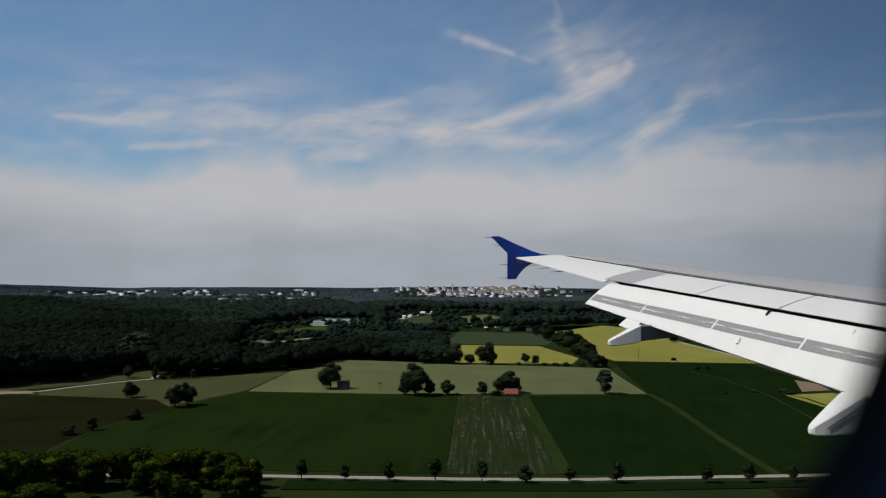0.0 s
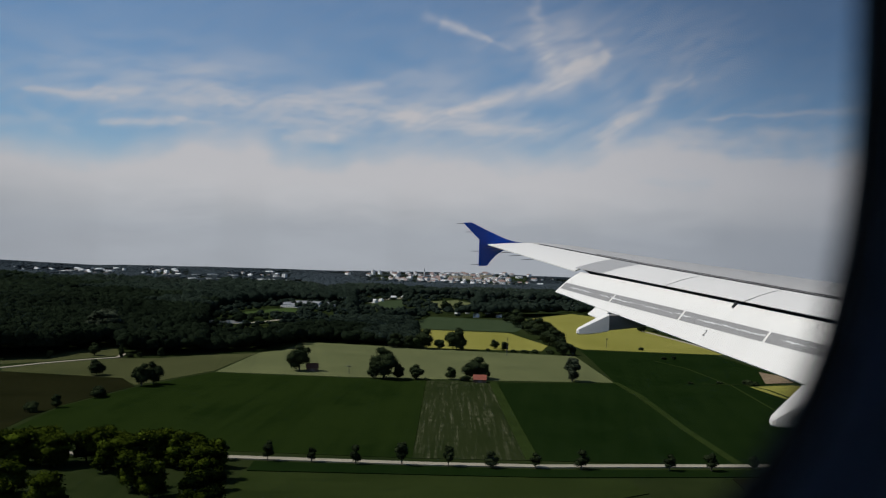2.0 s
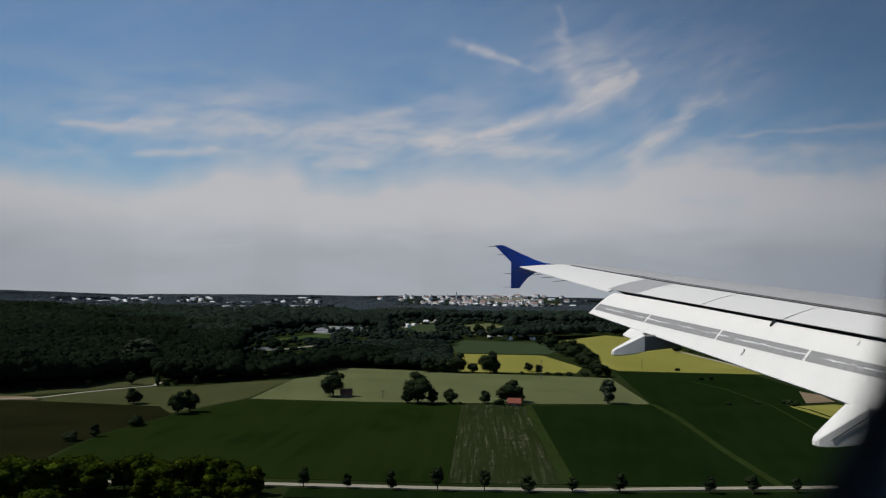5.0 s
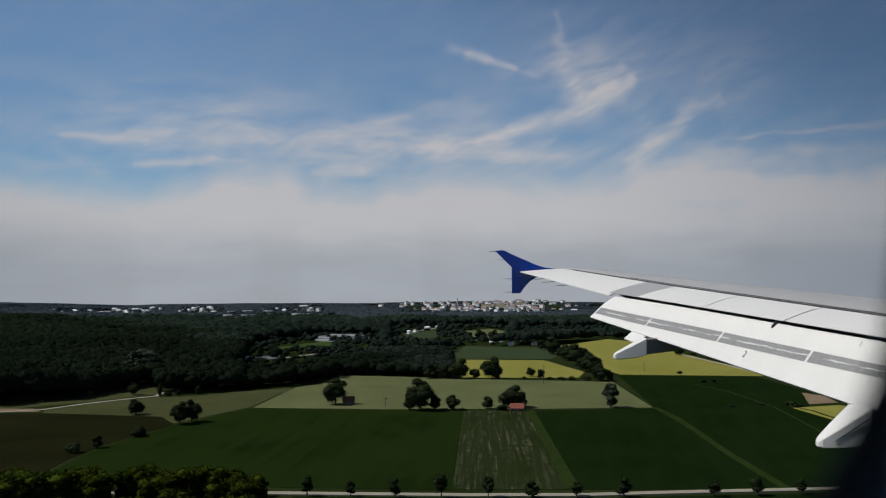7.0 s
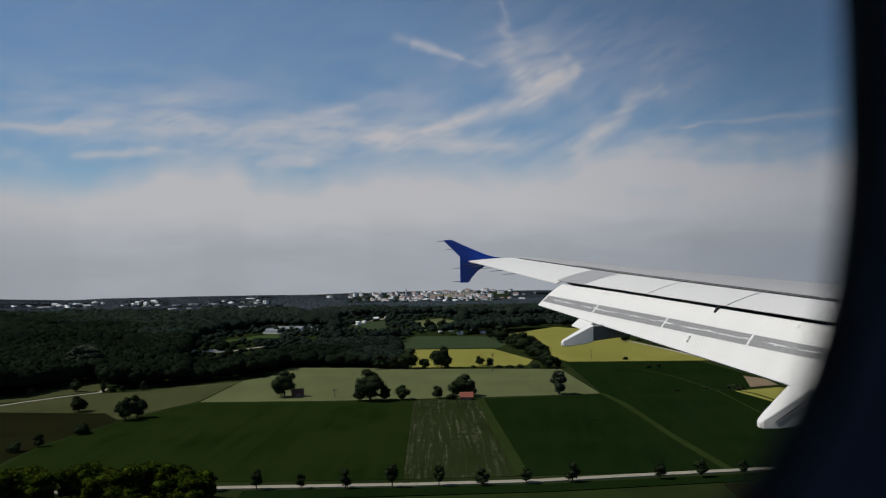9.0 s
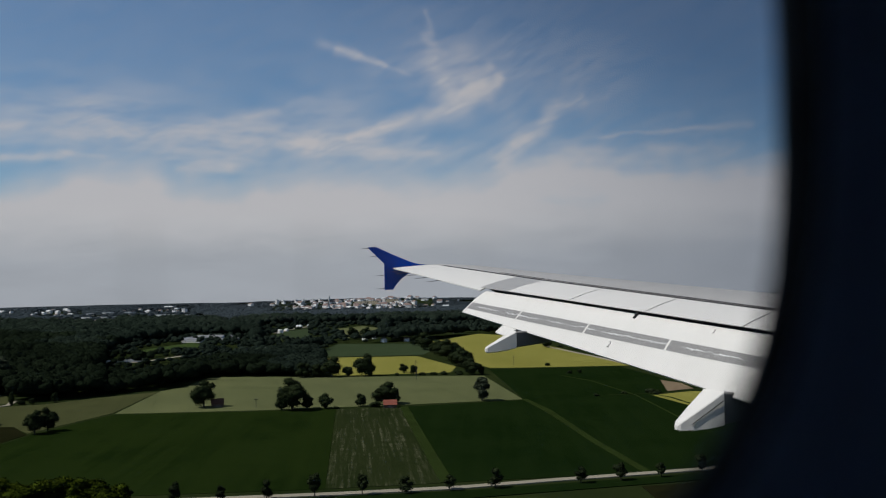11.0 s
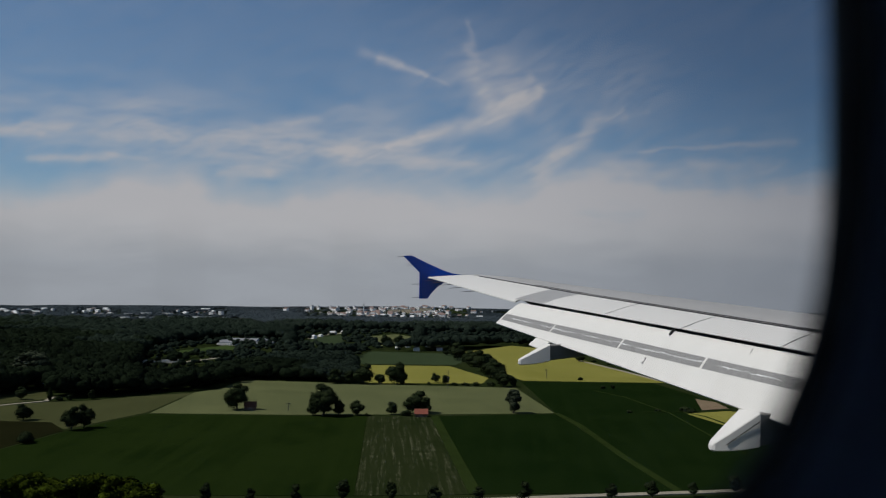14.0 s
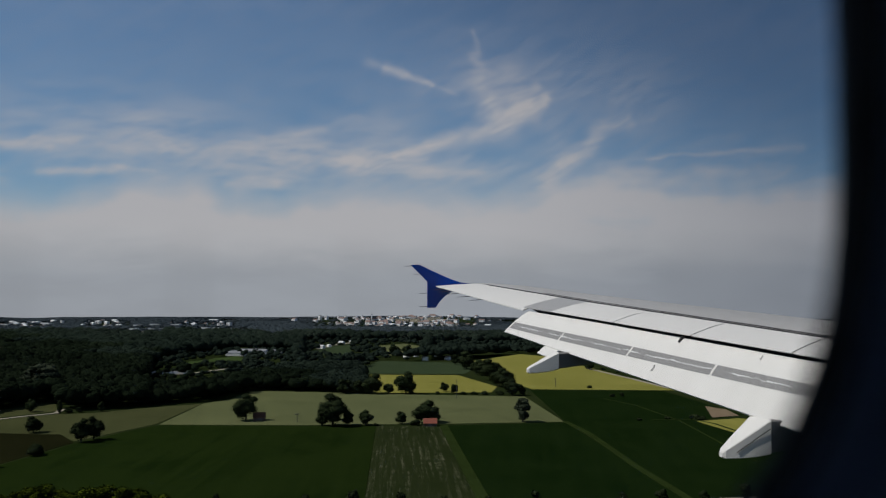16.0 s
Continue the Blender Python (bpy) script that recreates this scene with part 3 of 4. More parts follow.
def pane_glass(n, s):
    out = [x for x in n.tree.nodes if x.type == "OUTPUT_MATERIAL"][0]
    n.tree.nodes.remove(s)
    clear = n.add("ShaderNodeBsdfTransparent")
    clear.inputs[0].default_value = (0.97, 0.975, 0.98, 1)
    gloss = n.add("ShaderNodeBsdfGlossy")
    gloss.inputs["Roughness"].default_value = 0.05
    both = n.add("ShaderNodeMixShader")
    both.inputs[0].default_value = 0.03
    n.put(both.inputs[1], clear.outputs[0])
    n.put(both.inputs[2], gloss.outputs[0])
    n.put(out.inputs[0], both.outputs[0])


GLASS = bpy.data.materials.new("cabin pane")
GLASS.use_nodes = True
_n = Nodes(GLASS.node_tree)
_s = _n.add("ShaderNodeBsdfPrincipled")
_n.add("ShaderNodeOutputMaterial")
pane_glass(_n, _s)
bm = bmesh.new()
loft(bm, [opening(0.010, Y_W + 0.022), opening(0.010, Y_W + 0.025)])
pane = part("pane", bm, GLASS, window, "clear window pane")
pane.visible_shadow = False


def surround():
    """Inner side wall with the opening in it."""
    bm = bmesh.new()
    n = 72
    ring = opening(0.002, Y_W - 0.019, n)
    outer = []
    for x, y, z in ring:
        dx, dz = x - X_W, z - (EYE_Z + Z_W)
        k = min(1.6 / max(abs(dx), 1e-6), (0.53 if dz > 0 else 0.64) / max(abs(dz), 1e-6))
        outer.append((X_W + dx * k, y - 0.0, EYE_Z + Z_W + dz * k))
    soft = [(X_W + (x - X_W) * 1.12, y - 0.006, EYE_Z + Z_W + (z - EYE_Z - Z_W) * 1.12) for x, y, z in ring]
    loft(bm, [ring, soft, outer], caps=False)
    return bm


wall = part("wall_port", surround(), PANEL, None, "dark navy cabin side wall panel")
tagged(wall, "", "wall", "", "structure")
# the lining: sloped below and above the windows, as a cabin's is
SECTION = [(0.211, -0.55), (0.211, 0.62), (-0.35, 1.14), (-3.05, 1.14), (-3.58, 0.62), (-3.58, -0.55), (-3.25, -0.96), (-0.15, -0.96)]


def lining(name, runs, label):
    """Plates of the lining between corners of the section, 3 cm thick."""
    bm = bmesh.new()
    for a, c in runs:
        (y0, z0), (y1, z1) = SECTION[a], SECTION[c]
        n = Vector((0, z1 - z0, -(y1 - y0))).normalized() * 0.03
        mid = Vector((0, (y0 + y1) / 2 + 1.7, (z0 + z1) / 2 - 0.02))
        if n.dot(mid) < 0:
            n = -n
        ring = [(y0, z0), (y1, z1), (y1 + n.y, z1 + n.z), (y0 + n.y, z0 + n.z)]
        loft(bm, [[(-1.62, y, z + EYE_Z) for y, z in ring], [(1.59, y, z + EYE_Z) for y, z in ring]])
    return tagged(part(name, bm, LINING, None, label), "", name.split("_")[0], "", "structure")


lining("ceiling", ((1, 2), (2, 3), (3, 4)), "plain pale cabin ceiling lining")
lining("floor", ((5, 6), (6, 7), (7, 0)), "plain pale cabin floor")
for name, x0, x1 in (("wall_aft", -1.68, -1.625), ("wall_forward", 1.595, 1.65)):
    bm = bmesh.new()
    loft(bm, [[(x, y, z + EYE_Z) for y, z in SECTION] for x in (x0, x1)])
    tagged(part(name, bm, LINING, None, "plain pale cabin partition"), "", "wall", "", "structure")

# unseen far side of the cabin; openings widened to let light onto the port panel
bm = bmesh.new()
box(bm, (-1.62, -3.62, -0.55), (1.59, -3.59, -0.12))
box(bm, (-1.62, -3.62, 0.36), (1.59, -3.59, 0.62))
for x0, x1 in ((-1.62, -1.5), (-0.9, -0.7), (-0.1, 0.1), (0.7, 0.9), (1.5, 1.59)):
    box(bm, (x0, -3.62, -0.118), (x1, -3.59, 0.358))
far_side = part("wall_starboard", bm, LINING, None, "unseen pale cabin wall with window openings widened for light")
far_side.location = (0, 0, EYE_Z)
tagged(far_side, "", "wall", "", "structure")


def fuselage():
    """White tube round the cabin, open where the windows are."""
    bm = bmesh.new()
    cy, cz, r = -1.70, EYE_Z + 0.02, 2.0
    xs = [-7, -4, -1.75, -1.5, -0.9, -0.7, -0.3, -0.1, 0.1, 0.25, 0.7, 0.9, 1.5, 1.75, 4, 7, 10, 13, 16]
    angles = sorted({-8.0, -4.0, 4.0, 11.0, 15.0} | {float(a) for a in range(20, 170, 10)} | {170.0, 177.0, 183.5} | {float(a) for a in range(190, 350, 10)})
    grid = [[bm.verts.new((x, cy + r * math.cos(radians(a)), cz + r * math.sin(radians(a)))) for a in angles] for x in xs]
    n = len(angles)
    for i in range(len(xs) - 1):
        for j in range(n):
            a = angles[j]
            port = -8 <= a < 15 and -0.31 < xs[i] < 0.24
            starboard = 169 < a < 183 and xs[i] in (-1.5, -0.7, -0.3, 0.1, 0.25, 0.9)
            if not port and not starboard:
                bm.faces.new((grid[i][j], grid[i][(j + 1) % n], grid[i + 1][(j + 1) % n], grid[i + 1][j]))
    return bm


tube = part("fuselage", fuselage(), WHITE, None, "white painted airliner fuselage with window openings", True)
tagged(tube, "", "fuselage", "", "structure")

# ---------------------------------------------------------------- the land
def hill(x, y):
    r = math.hypot(x, y)
    k = min(1, max(0, (r - 3350) / 1350))
    k = k * k * (3 - 2 * k)
    a = math.atan2(x, y)
    top = 26 + 5 * math.sin(a * 9 + 1) + 4 * math.sin(a * 23) + 3 * noise.noise((x / 260, y / 260, 0))
    low = 10 * max(0, noise.noise((x / 500, y / 500, 4))) * min(1, max(0, (r - 2600) / 700))
    return k * top + low


def land():
    bm = bmesh.new()
    rings = [0, 150, 320, 500, 800, 1200, 1700, 2300, 2700, 3000] + [3200 + 60 * i for i in range(30)]
    seg = 240
    rows = []
    for r in rings[1:]:
        rows.append([bm.verts.new((r * math.sin(i * math.tau / seg), r * math.cos(i * math.tau / seg), hill(r * math.sin(i * math.tau / seg), r * math.cos(i * math.tau / seg)))) for i in range(seg)])
    mid = bm.verts.new((0, 0, 0))
    for i in range(seg):
        bm.faces.new((mid, rows[0][i], rows[0][(i + 1) % seg]))
    for a, b in zip(rows, rows[1:]):
        for i in range(seg):
            j = (i + 1) % seg
            bm.faces.new((a[i], b[i], b[j], a[j]))
    return bm


MEADOW = crop("meadow", (0.011, 0.019, 0.005), (0.026, 0.034, 0.011))
ground = part("ground", land(), MEADOW, None, "green and brown farmland reaching wooded hills", True)
tagged(ground, "", "ground", "", "structure")

TONES = {
    "sage": crop("pale barley", (0.082, 0.092, 0.040), (0.128, 0.138, 0.059), turn=-8, wheel=0.2),
    "olive": crop("olive stubble", (0.008, 0.009, 0.0032), (0.016, 0.0165, 0.006), turn=60),
    "green": crop("dark green crop", (0.0045, 0.0115, 0.0022), (0.013, 0.023, 0.0045), turn=4, rows=0.45),
    "deep": crop("deep green crop", (0.0035, 0.0105, 0.002), (0.0085, 0.0175, 0.004), turn=12, rows=0.4),
    "yellow": crop("ripening rape", (0.175, 0.168, 0.034), (0.255, 0.238, 0.058), turn=6),
    "mid": crop("bright meadow", (0.030, 0.050, 0.014), (0.052, 0.078, 0.024), turn=30),
    "stubble": crop("mown strip", (0.006, 0.014, 0.003), (0.020, 0.027, 0.009), turn=2.6, rows=0.5, row=2.0, straw=0.55),
    "dun": crop("dull barley", (0.044, 0.049, 0.019), (0.070, 0.075, 0.030), turn=-8, wheel=0.2),
    "moss": crop("young crop", (0.026, 0.040, 0.018), (0.042, 0.060, 0.028), turn=6, rows=0.4),
    "verge": crop("rough grass", (0.013, 0.021, 0.005), (0.027, 0.038, 0.010), turn=80),
    "earth": crop("dry earth", (0.16, 0.115, 0.07), (0.24, 0.18, 0.115), turn=10),
}
FIELDS = []


def land_use(tone, *pts):
    """A field by its corners on the plan."""
    FIELDS.append((tone, list(pts)))


land_use("sage", (-132, 601), (-125, 732), (-110, 757), (-99, 839), (-61, 829), (51, 795), (150, 771), (144, 597), (57, 592), (-40, 592))
land_use("dun", (-274, 597), (-258, 621), (-238, 650), (-218, 665), (-197, 669), (-176, 689), (-161, 703), (-126, 728), (-134, 606), (-151, 563), (-164, 529), (-182, 558), (-266, 577))
land_use("dun", (-335, 577), (-305, 631), (-275, 660), (-261, 728), (-250, 752), (-225, 684), (-242, 660), (-262, 631), (-293, 601), (-325, 558))
land_use("olive", (-315, 490), (-350, 543), (-280, 577), (-181, 558), (-163, 524), (-171, 485), (-177, 456), (-179, 417), (-177, 388), (-226, 349))
land_use("green", (-132, 597), (-39, 587), (13, 587), (3, 349), (-67, 354), (-162, 364), (-174, 388), (-176, 451), (-161, 519), (-148, 558))
land_use("stubble", (14, 582), (58, 582), (53, 349), (3, 349))
land_use("deep", (59, 582), (143, 592), (143, 538), (138, 427), (137, 349), (53, 349))
land_use("deep", (167, 829), (294, 815), (287, 626), (238, 597), (238, 529), (244, 437), (238, 359), (138, 349), (146, 538), (145, 597))
land_use("yellow", (176, 1310), (283, 1499), (315, 1416), (310, 820), (171, 839), (167, 888), (174, 1072))
land_use("yellow", (7, 1038), (119, 1023), (141, 868), (126, 810), (15, 810))
land_use("moss", (3, 1135), (32, 1305), (147, 1261), (153, 1125), (128, 1038), (7, 1053))
land_use("mid", (-251, 1276), (-198, 1465), (-169, 1348), (-177, 1281), (-217, 1140))
land_use("sage", (46, 1848), (106, 1960), (132, 1833), (106, 1470), (46, 1460))
land_use("moss", (-81, 1601), (-61, 1785), (-9, 1921), (-12, 1528), (-59, 1460))
land_use("sage", (-1335, 2265), (-975, 2343), (-890, 2100), (-1180, 2003))
land_use("sage", (-845, 2352), (-545, 2513), (-510, 2362), (-755, 2139))
land_use("sage", (405, 1775), (665, 1838), (675, 1576), (410, 1455))
land_use("yellow", (238, 592), (274, 606), (292, 592), (241, 529))
land_use("earth", (282, 684), (289, 660), (282, 621), (257, 611))
land_use("verge", (-59, 320), (10, 320), (83, 320), (86, 301), (44, 275), (-57, 279))
land_use("deep", (-58, 322), (-58, 337), (55, 333), (150, 341), (240, 350), (240, 339), (150, 330), (55, 321))
land_use("olive", (125, 325), (136, 325), (204, 330), (169, 273), (120, 275))
land_use("earth", (-305, 577), (-270, 582), (-282, 597), (-310, 597))


def field(tone, pts, lift):
    bm = bmesh.new()
    vs = [bm.verts.new((x, y, hill(x, y) + lift)) for x, y in pts]
    face = bm.faces.new(vs)
    down = bmesh.ops.extrude_face_region(bm, geom=[face])
    bmesh.ops.translate(bm, vec=(0, 0, -0.6), verts=[g for g in down["geom"] if isinstance(g, bmesh.types.BMVert)])
    names = {"verge": "rough green grass beside the road", "dun": "dull green barley field", "moss": "young bluish green crop field", "sage": "pale green barley field", "olive": "olive brown grass field", "green": "dark green crop field with faint rows",
             "deep": "very dark green crop field", "yellow": "yellow green ripening field", "mid": "fresh green meadow", "earth": "bare dry earth patch", "stubble": "mown strip with pale streaks"}
    return tagged(part("field", bm, TONES[tone], None, names[tone]), "", "field", "fields", "structure")


for i, (tone, pts) in enumerate(FIELDS):
    field(tone, pts, 0.10 + 0.012 * i)

ASPHALT = plain("pale road surface", (0.30, 0.268, 0.20), 0.9, 0.0, 0.8, 0.15, spec=0.1)
ROADS = []


def way(wide, *pts):
    """A made road; lane() is a strip of rough grass."""
    ROADS.append((list(pts), wide))


LANES = []


def lane(wide, *pts):
    LANES.append((list(pts), wide))


way(4.5, (-350, 543), (-286, 587), (-273, 592), (-258, 621), (-238, 650), (-221, 669), (-225, 694))
way(4.8, (-236, 343), (-169, 343), (-67, 343), (10, 339), (55, 339), (92, 343), (150, 348), (240, 357))
way(9, (-237, 1023), (-197, 1067), (-163, 1154))
way(5, (305, 1125), (310, 951), (310, 839))
way(14, (-75, 1712), (-63, 1843), (-9, 2018))
lane(2.2, (209, 601), (239, 601), (245, 577), (244, 534))
lane(1.2, (216, 747), (227, 694), (227, 597), (212, 485), (206, 432))
lane(5.5, (58, 582), (54, 432), (52, 349))
lane(4.0, (145, 597), (146, 538), (139, 427), (137, 349))


TRACK = plain("grassy track", (0.021, 0.033, 0.008), 0.95, 0.0, 0.6, 0.3, spec=0.0)


def road(name, pts, wide, mat, label, lift=0.45):
    bm = bmesh.new()
    pts = [Vector((x, y, 0)) for x, y in pts]
    rows = []
    for i, p in enumerate(pts):
        d = (pts[min(i + 1, len(pts) - 1)] - pts[max(i - 1, 0)]).normalized()
        side = Vector((d.y, -d.x, 0)) * wide / 2
        z = hill(p.x, p.y) + lift
        rows.append([(p.x - side.x, p.y - side.y, z), (p.x + side.x, p.y + side.y, z), (p.x + side.x, p.y + side.y, z - 0.6), (p.x - side.x, p.y - side.y, z - 0.6)])
    loft(bm, rows)
    return tagged(part(name, bm, mat, None, label), "", "road", "", "structure")


for pts, wide in ROADS:
    road("road", pts, wide, ASPHALT, "pale country road between fields")
for pts, wide in LANES:
    road("farm_track", pts, wide, TRACK, "narrow grassy farm track across a field", 0.4)

# ---------------------------------------------------------------- woods
LEAF_DARK = foliage("dark broadleaf", (0.0045, 0.0072, 0.0042), (0.0150, 0.0225, 0.0115), ruffle=2.4, tuft=0.4)
# lightened and blued against the near forest, to paint haze into the leaves
LEAF_MID_HAZE = foliage("hazy mixed woodland", (0.008, 0.013, 0.0095), (0.025, 0.036, 0.025), ruffle=4.0, tuft=0.26)
# steep random ramp paints sun highlights and crown shade into the leaves
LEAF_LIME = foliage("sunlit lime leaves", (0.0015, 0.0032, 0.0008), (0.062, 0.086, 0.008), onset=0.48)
LEAF_TREE = foliage("field tree leaves", (0.011, 0.016, 0.008), (0.036, 0.049, 0.020))
# aerial haze is put into this colour: paler and bluer leaves
LEAF_FAR_HAZE = foliage("hazy far woodland", (0.034, 0.045, 0.052), (0.058, 0.073, 0.080), 0.05, ruffle=5.0, tuft=0.12)
LEAF_GREY = foliage("silver poplar leaves", (0.02, 0.028, 0.016), (0.065, 0.078, 0.048))
BARK = plain("bark", (0.07, 0.055, 0.04), 0.9, 0.0, 4.0, 0.3, 0.5)
rng = np.random.default_rng(7)


def ball(level, seed, rough):
    """Lumpy crown of unit radius as arrays."""
    bm = bmesh.new()
    bmesh.ops.create_icosphere(bm, subdivisions=level, radius=1.0)
    for vtx in bm.verts:
        n = noise.noise(vtx.co * 2.1 + Vector((seed * 7.3, 0, 0))) + 0.6 * noise.noise(vtx.co * 4.7 + Vector((0, seed * 3.1, 0)))
        vtx.co *= 1 + rough * n
        if vtx.co.z < -0.35:
            vtx.co.z = -0.35 + (vtx.co.z + 0.35) * 0.4
    co = np.array([vtx.co[:] for vtx in bm.verts])
    tri = np.array([[vtx.index for vtx in f.verts] for f in bm.faces])
    bm.free()
    return co, tri


def joined(name, bits, mat):
    """One mesh out of (points, triangles) pairs."""
    co, tri, base = [], [], 0
    for c, t in bits:
        co.append(c)
        tri.append(t + base)
        base += len(c)
    co, tri = np.concatenate(co), np.concatenate(tri)
    me = bpy.data.meshes.new(name)
    me.vertices.add(len(co))
    me.vertices.foreach_set("co", co.ravel())
    me.loops.add(tri.size)
    me.loops.foreach_set("vertex_index", tri.ravel().astype(np.int32))
    me.polygons.add(len(tri))
    me.polygons.foreach_set("loop_start", np.arange(0, tri.size, 3, dtype=np.int32))
    me.update(calc_edges=True)
    me.materials.append(mat)
    return me


def inside(pts, x, y):
    hit = False
    for (x0, y0), (x1, y1) in zip(pts, pts[1:] + pts[:1]):
        if (y0 > y) != (y1 > y) and x < (x1 - x0) * (y - y0) / (y1 - y0) + x0:
            hit = not hit
    return hit


def bladed(src, count, seed):
    """A crown with loose leaf blades over its skin."""
    g = np.random.default_rng(seed)
    co, tri = src
    p = co[g.integers(len(co), size=count)] * g.uniform(0.95, 1.12, (count, 1))
    a, c = g.normal(size=(count, 3)) * 0.09, g.normal(size=(count, 3)) * 0.09
    leaf = np.stack([p - a, p + c, p + a], 1).reshape(-1, 3)
    return np.concatenate([co, leaf]), np.concatenate([tri, np.arange(count * 3).reshape(-1, 3) + len(co)])


BIG = [bladed(ball(3, i, 0.40), 180, i) for i in range(8)]
MID = [bladed(ball(2, i + 20, 0.42), 50, i) for i in range(8)]
SMALL = [ball(2, i + 40, 0.42) for i in range(8)]
TINY = [ball(1, i + 60, 0.3) for i in range(8)]
# open ground in the hill woods where people live: azimuth, half width, near and far edge
CLEARINGS = [(-21.2, 1.5, 2640, 2800), (-18.6, 1.0, 2480, 2610), (-16, 1.3, 2700, 2850), (-12.9, 1.0, 2550, 2680), (-7.7, 1.2, 2560, 2700), (2.4, 5.2, 3450, 4480), (-22, 1.4, 3400, 4100), (-19.5, 1.4, 3400, 4100), (-15, 1.3, 3400, 4100), (-9.5, 2.0, 3350, 4000), (-12.3, 1.6, 3350, 3500), (-11, 4.2, 2820, 3260), (12.5, 1.4, 3400, 4100), (17, 1.4, 3400, 4100), (21, 1.4, 3400, 4100)]


def cleared(x, y):
    a, r = math.degrees(math.atan2(x, y)) / 1.03, math.hypot(x, y)
    return any(abs(a - c) < half and r0 < r < r1 for c, half, r0, r1 in CLEARINGS)


def near_road(x, y, gap):
    for pts, wide in ROADS:
        for (x0, y0), (x1, y1) in zip(pts, pts[1:]):
            d2 = (x1 - x0) ** 2 + (y1 - y0) ** 2
            k = min(1, max(0, ((x - x0) * (x1 - x0) + (y - y0) * (y1 - y0)) / d2))
            if math.hypot(x - x0 - k * (x1 - x0), y - y0 - k * (y1 - y0)) < gap + wide / 2:
                return True
    return False


# half-open country inside the woods, with hedges and low trees only
OPENINGS = [
    [(-226, 970), (-131, 1043), (-79, 1135), (-111, 1586), (-228, 1649), (-287, 1411), (-280, 1203)],
    [(-197, 805), (-148, 834), (-99, 999), (-79, 1135), (-226, 970)],
    [(121, 1450), (310, 1513), (410, 1994), (163, 1945)],
    [(-69, 1091), (31, 1237), (110, 1368), (168, 2086), (-132, 2076)],
]


LOW_BELT = [(-161, 694), (-100, 839), (9, 805), (13, 1145), (-138, 1101), (-230, 990)]


def wood(name, region, keep, mat, label, tall=(14, 21), holes=True, fine=7.0, grain=0.0064, right=0.72, other=None, flat=1.0):
    """Scatter crowns over a region; they grow coarser with distance from the airfield side."""
    xs, ys = [p[0] for p in region], [p[1] for p in region]
    bits, light = [], []
    y = min(ys)
    while y < max(ys):
        step = max(fine, y * grain)
        x = min(xs)
        while x < max(xs):
            px, py = x + rng.uniform(-.5, .5) * step, y + rng.uniform(-.5, .5) * step
            x += step
            if px < -0.60 * py - 40 or px > right * py + 40 or rng.random() > keep or not inside(region, px, py):
                continue
            if py > 2250 and cleared(px, py) and rng.random() > 0.10:
                continue
            if holes and (any(inside(pts, px, py) for _, pts in FIELDS) or near_road(px, py, step * 0.45)):
                continue
            thin = any(inside(pts, px, py) for pts in OPENINGS)
            if thin and rng.random() > 0.26:
                continue
            stand = noise.noise((px / 140, py / 140, 2.0))
            if stand < -0.42 and py > 950:
                continue
            h = rng.uniform(*tall) * (1 + 0.3 * stand * flat)
            if inside(LOW_BELT, px, py):
                h *= 0.62
            if thin:
                h *= rng.uniform(0.28, 0.58)
            rad = step * (rng.uniform(0.5, 1.2) if py < 1750 else rng.uniform(0.65, 1.25))
            if thin:
                rad *= 0.6
            kinds = BIG if py < 720 else MID if py < 1250 else SMALL if py < 1750 else TINY
            src = kinds[rng.integers(8)]
            a = rng.uniform(0, math.tau)
            c = src[0] @ np.array([[math.cos(a), math.sin(a), 0], [-math.sin(a), math.cos(a), 0], [0, 0, 1]])
            c = c * np.array([rad, rad, max(h * 0.30, min(rad * 0.8, h * 0.6)) * flat]) + np.array([px, py, hill(px, py) + h * 0.68])
            # farther crowns go into the mesh with haze in its colour
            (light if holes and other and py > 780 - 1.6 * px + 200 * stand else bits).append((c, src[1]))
        y += step
    ob = new(name, joined(name, bits, mat))
    ob.data.shade_smooth()
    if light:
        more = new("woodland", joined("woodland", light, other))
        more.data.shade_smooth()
        tagged(more, "mixed wood between distant fields, haze put into its leaf colour", "forest", "", "stuff")
    return tagged(ob, label, "forest", "", "stuff")


wood("forest", [(-495, 534), (-345, 597), (-305, 626), (-275, 660), (-261, 718), (-253, 762), (-221, 684), (-202, 689), (-164, 718), (-115, 762), (-100, 844), (-61, 834), (9, 810),
     (8, 994), (0, 1145), (33, 1319), (111, 1319), (178, 1344), (290, 1538), (375, 1281), (450, 912), (730, 757), (1820, 1882), (-3325, 3143)], 0.95, LEAF_DARK, "dense dark green broadleaf forest beside the fields", right=0.27, grain=0.0060, other=LEAF_MID_HAZE)
# both distant woods carry the haze in their leaf colour
wood("far_woods", [(1820, 1882), (2680, 2774), (-6880, 6500), (-3325, 3143)], 0.92, LEAF_FAR_HAZE, "distant woodland on the plain", (9, 12), grain=0.0038, right=0.4, flat=0.45)
wood("hill_woods", [(-3700, 3250), (3700, 3250), (3700, 4831), (-3700, 4831)], 1.0, LEAF_FAR_HAZE, "woods on the low hills of the horizon", (6, 8), holes=False, grain=0.0040, flat=0.35)

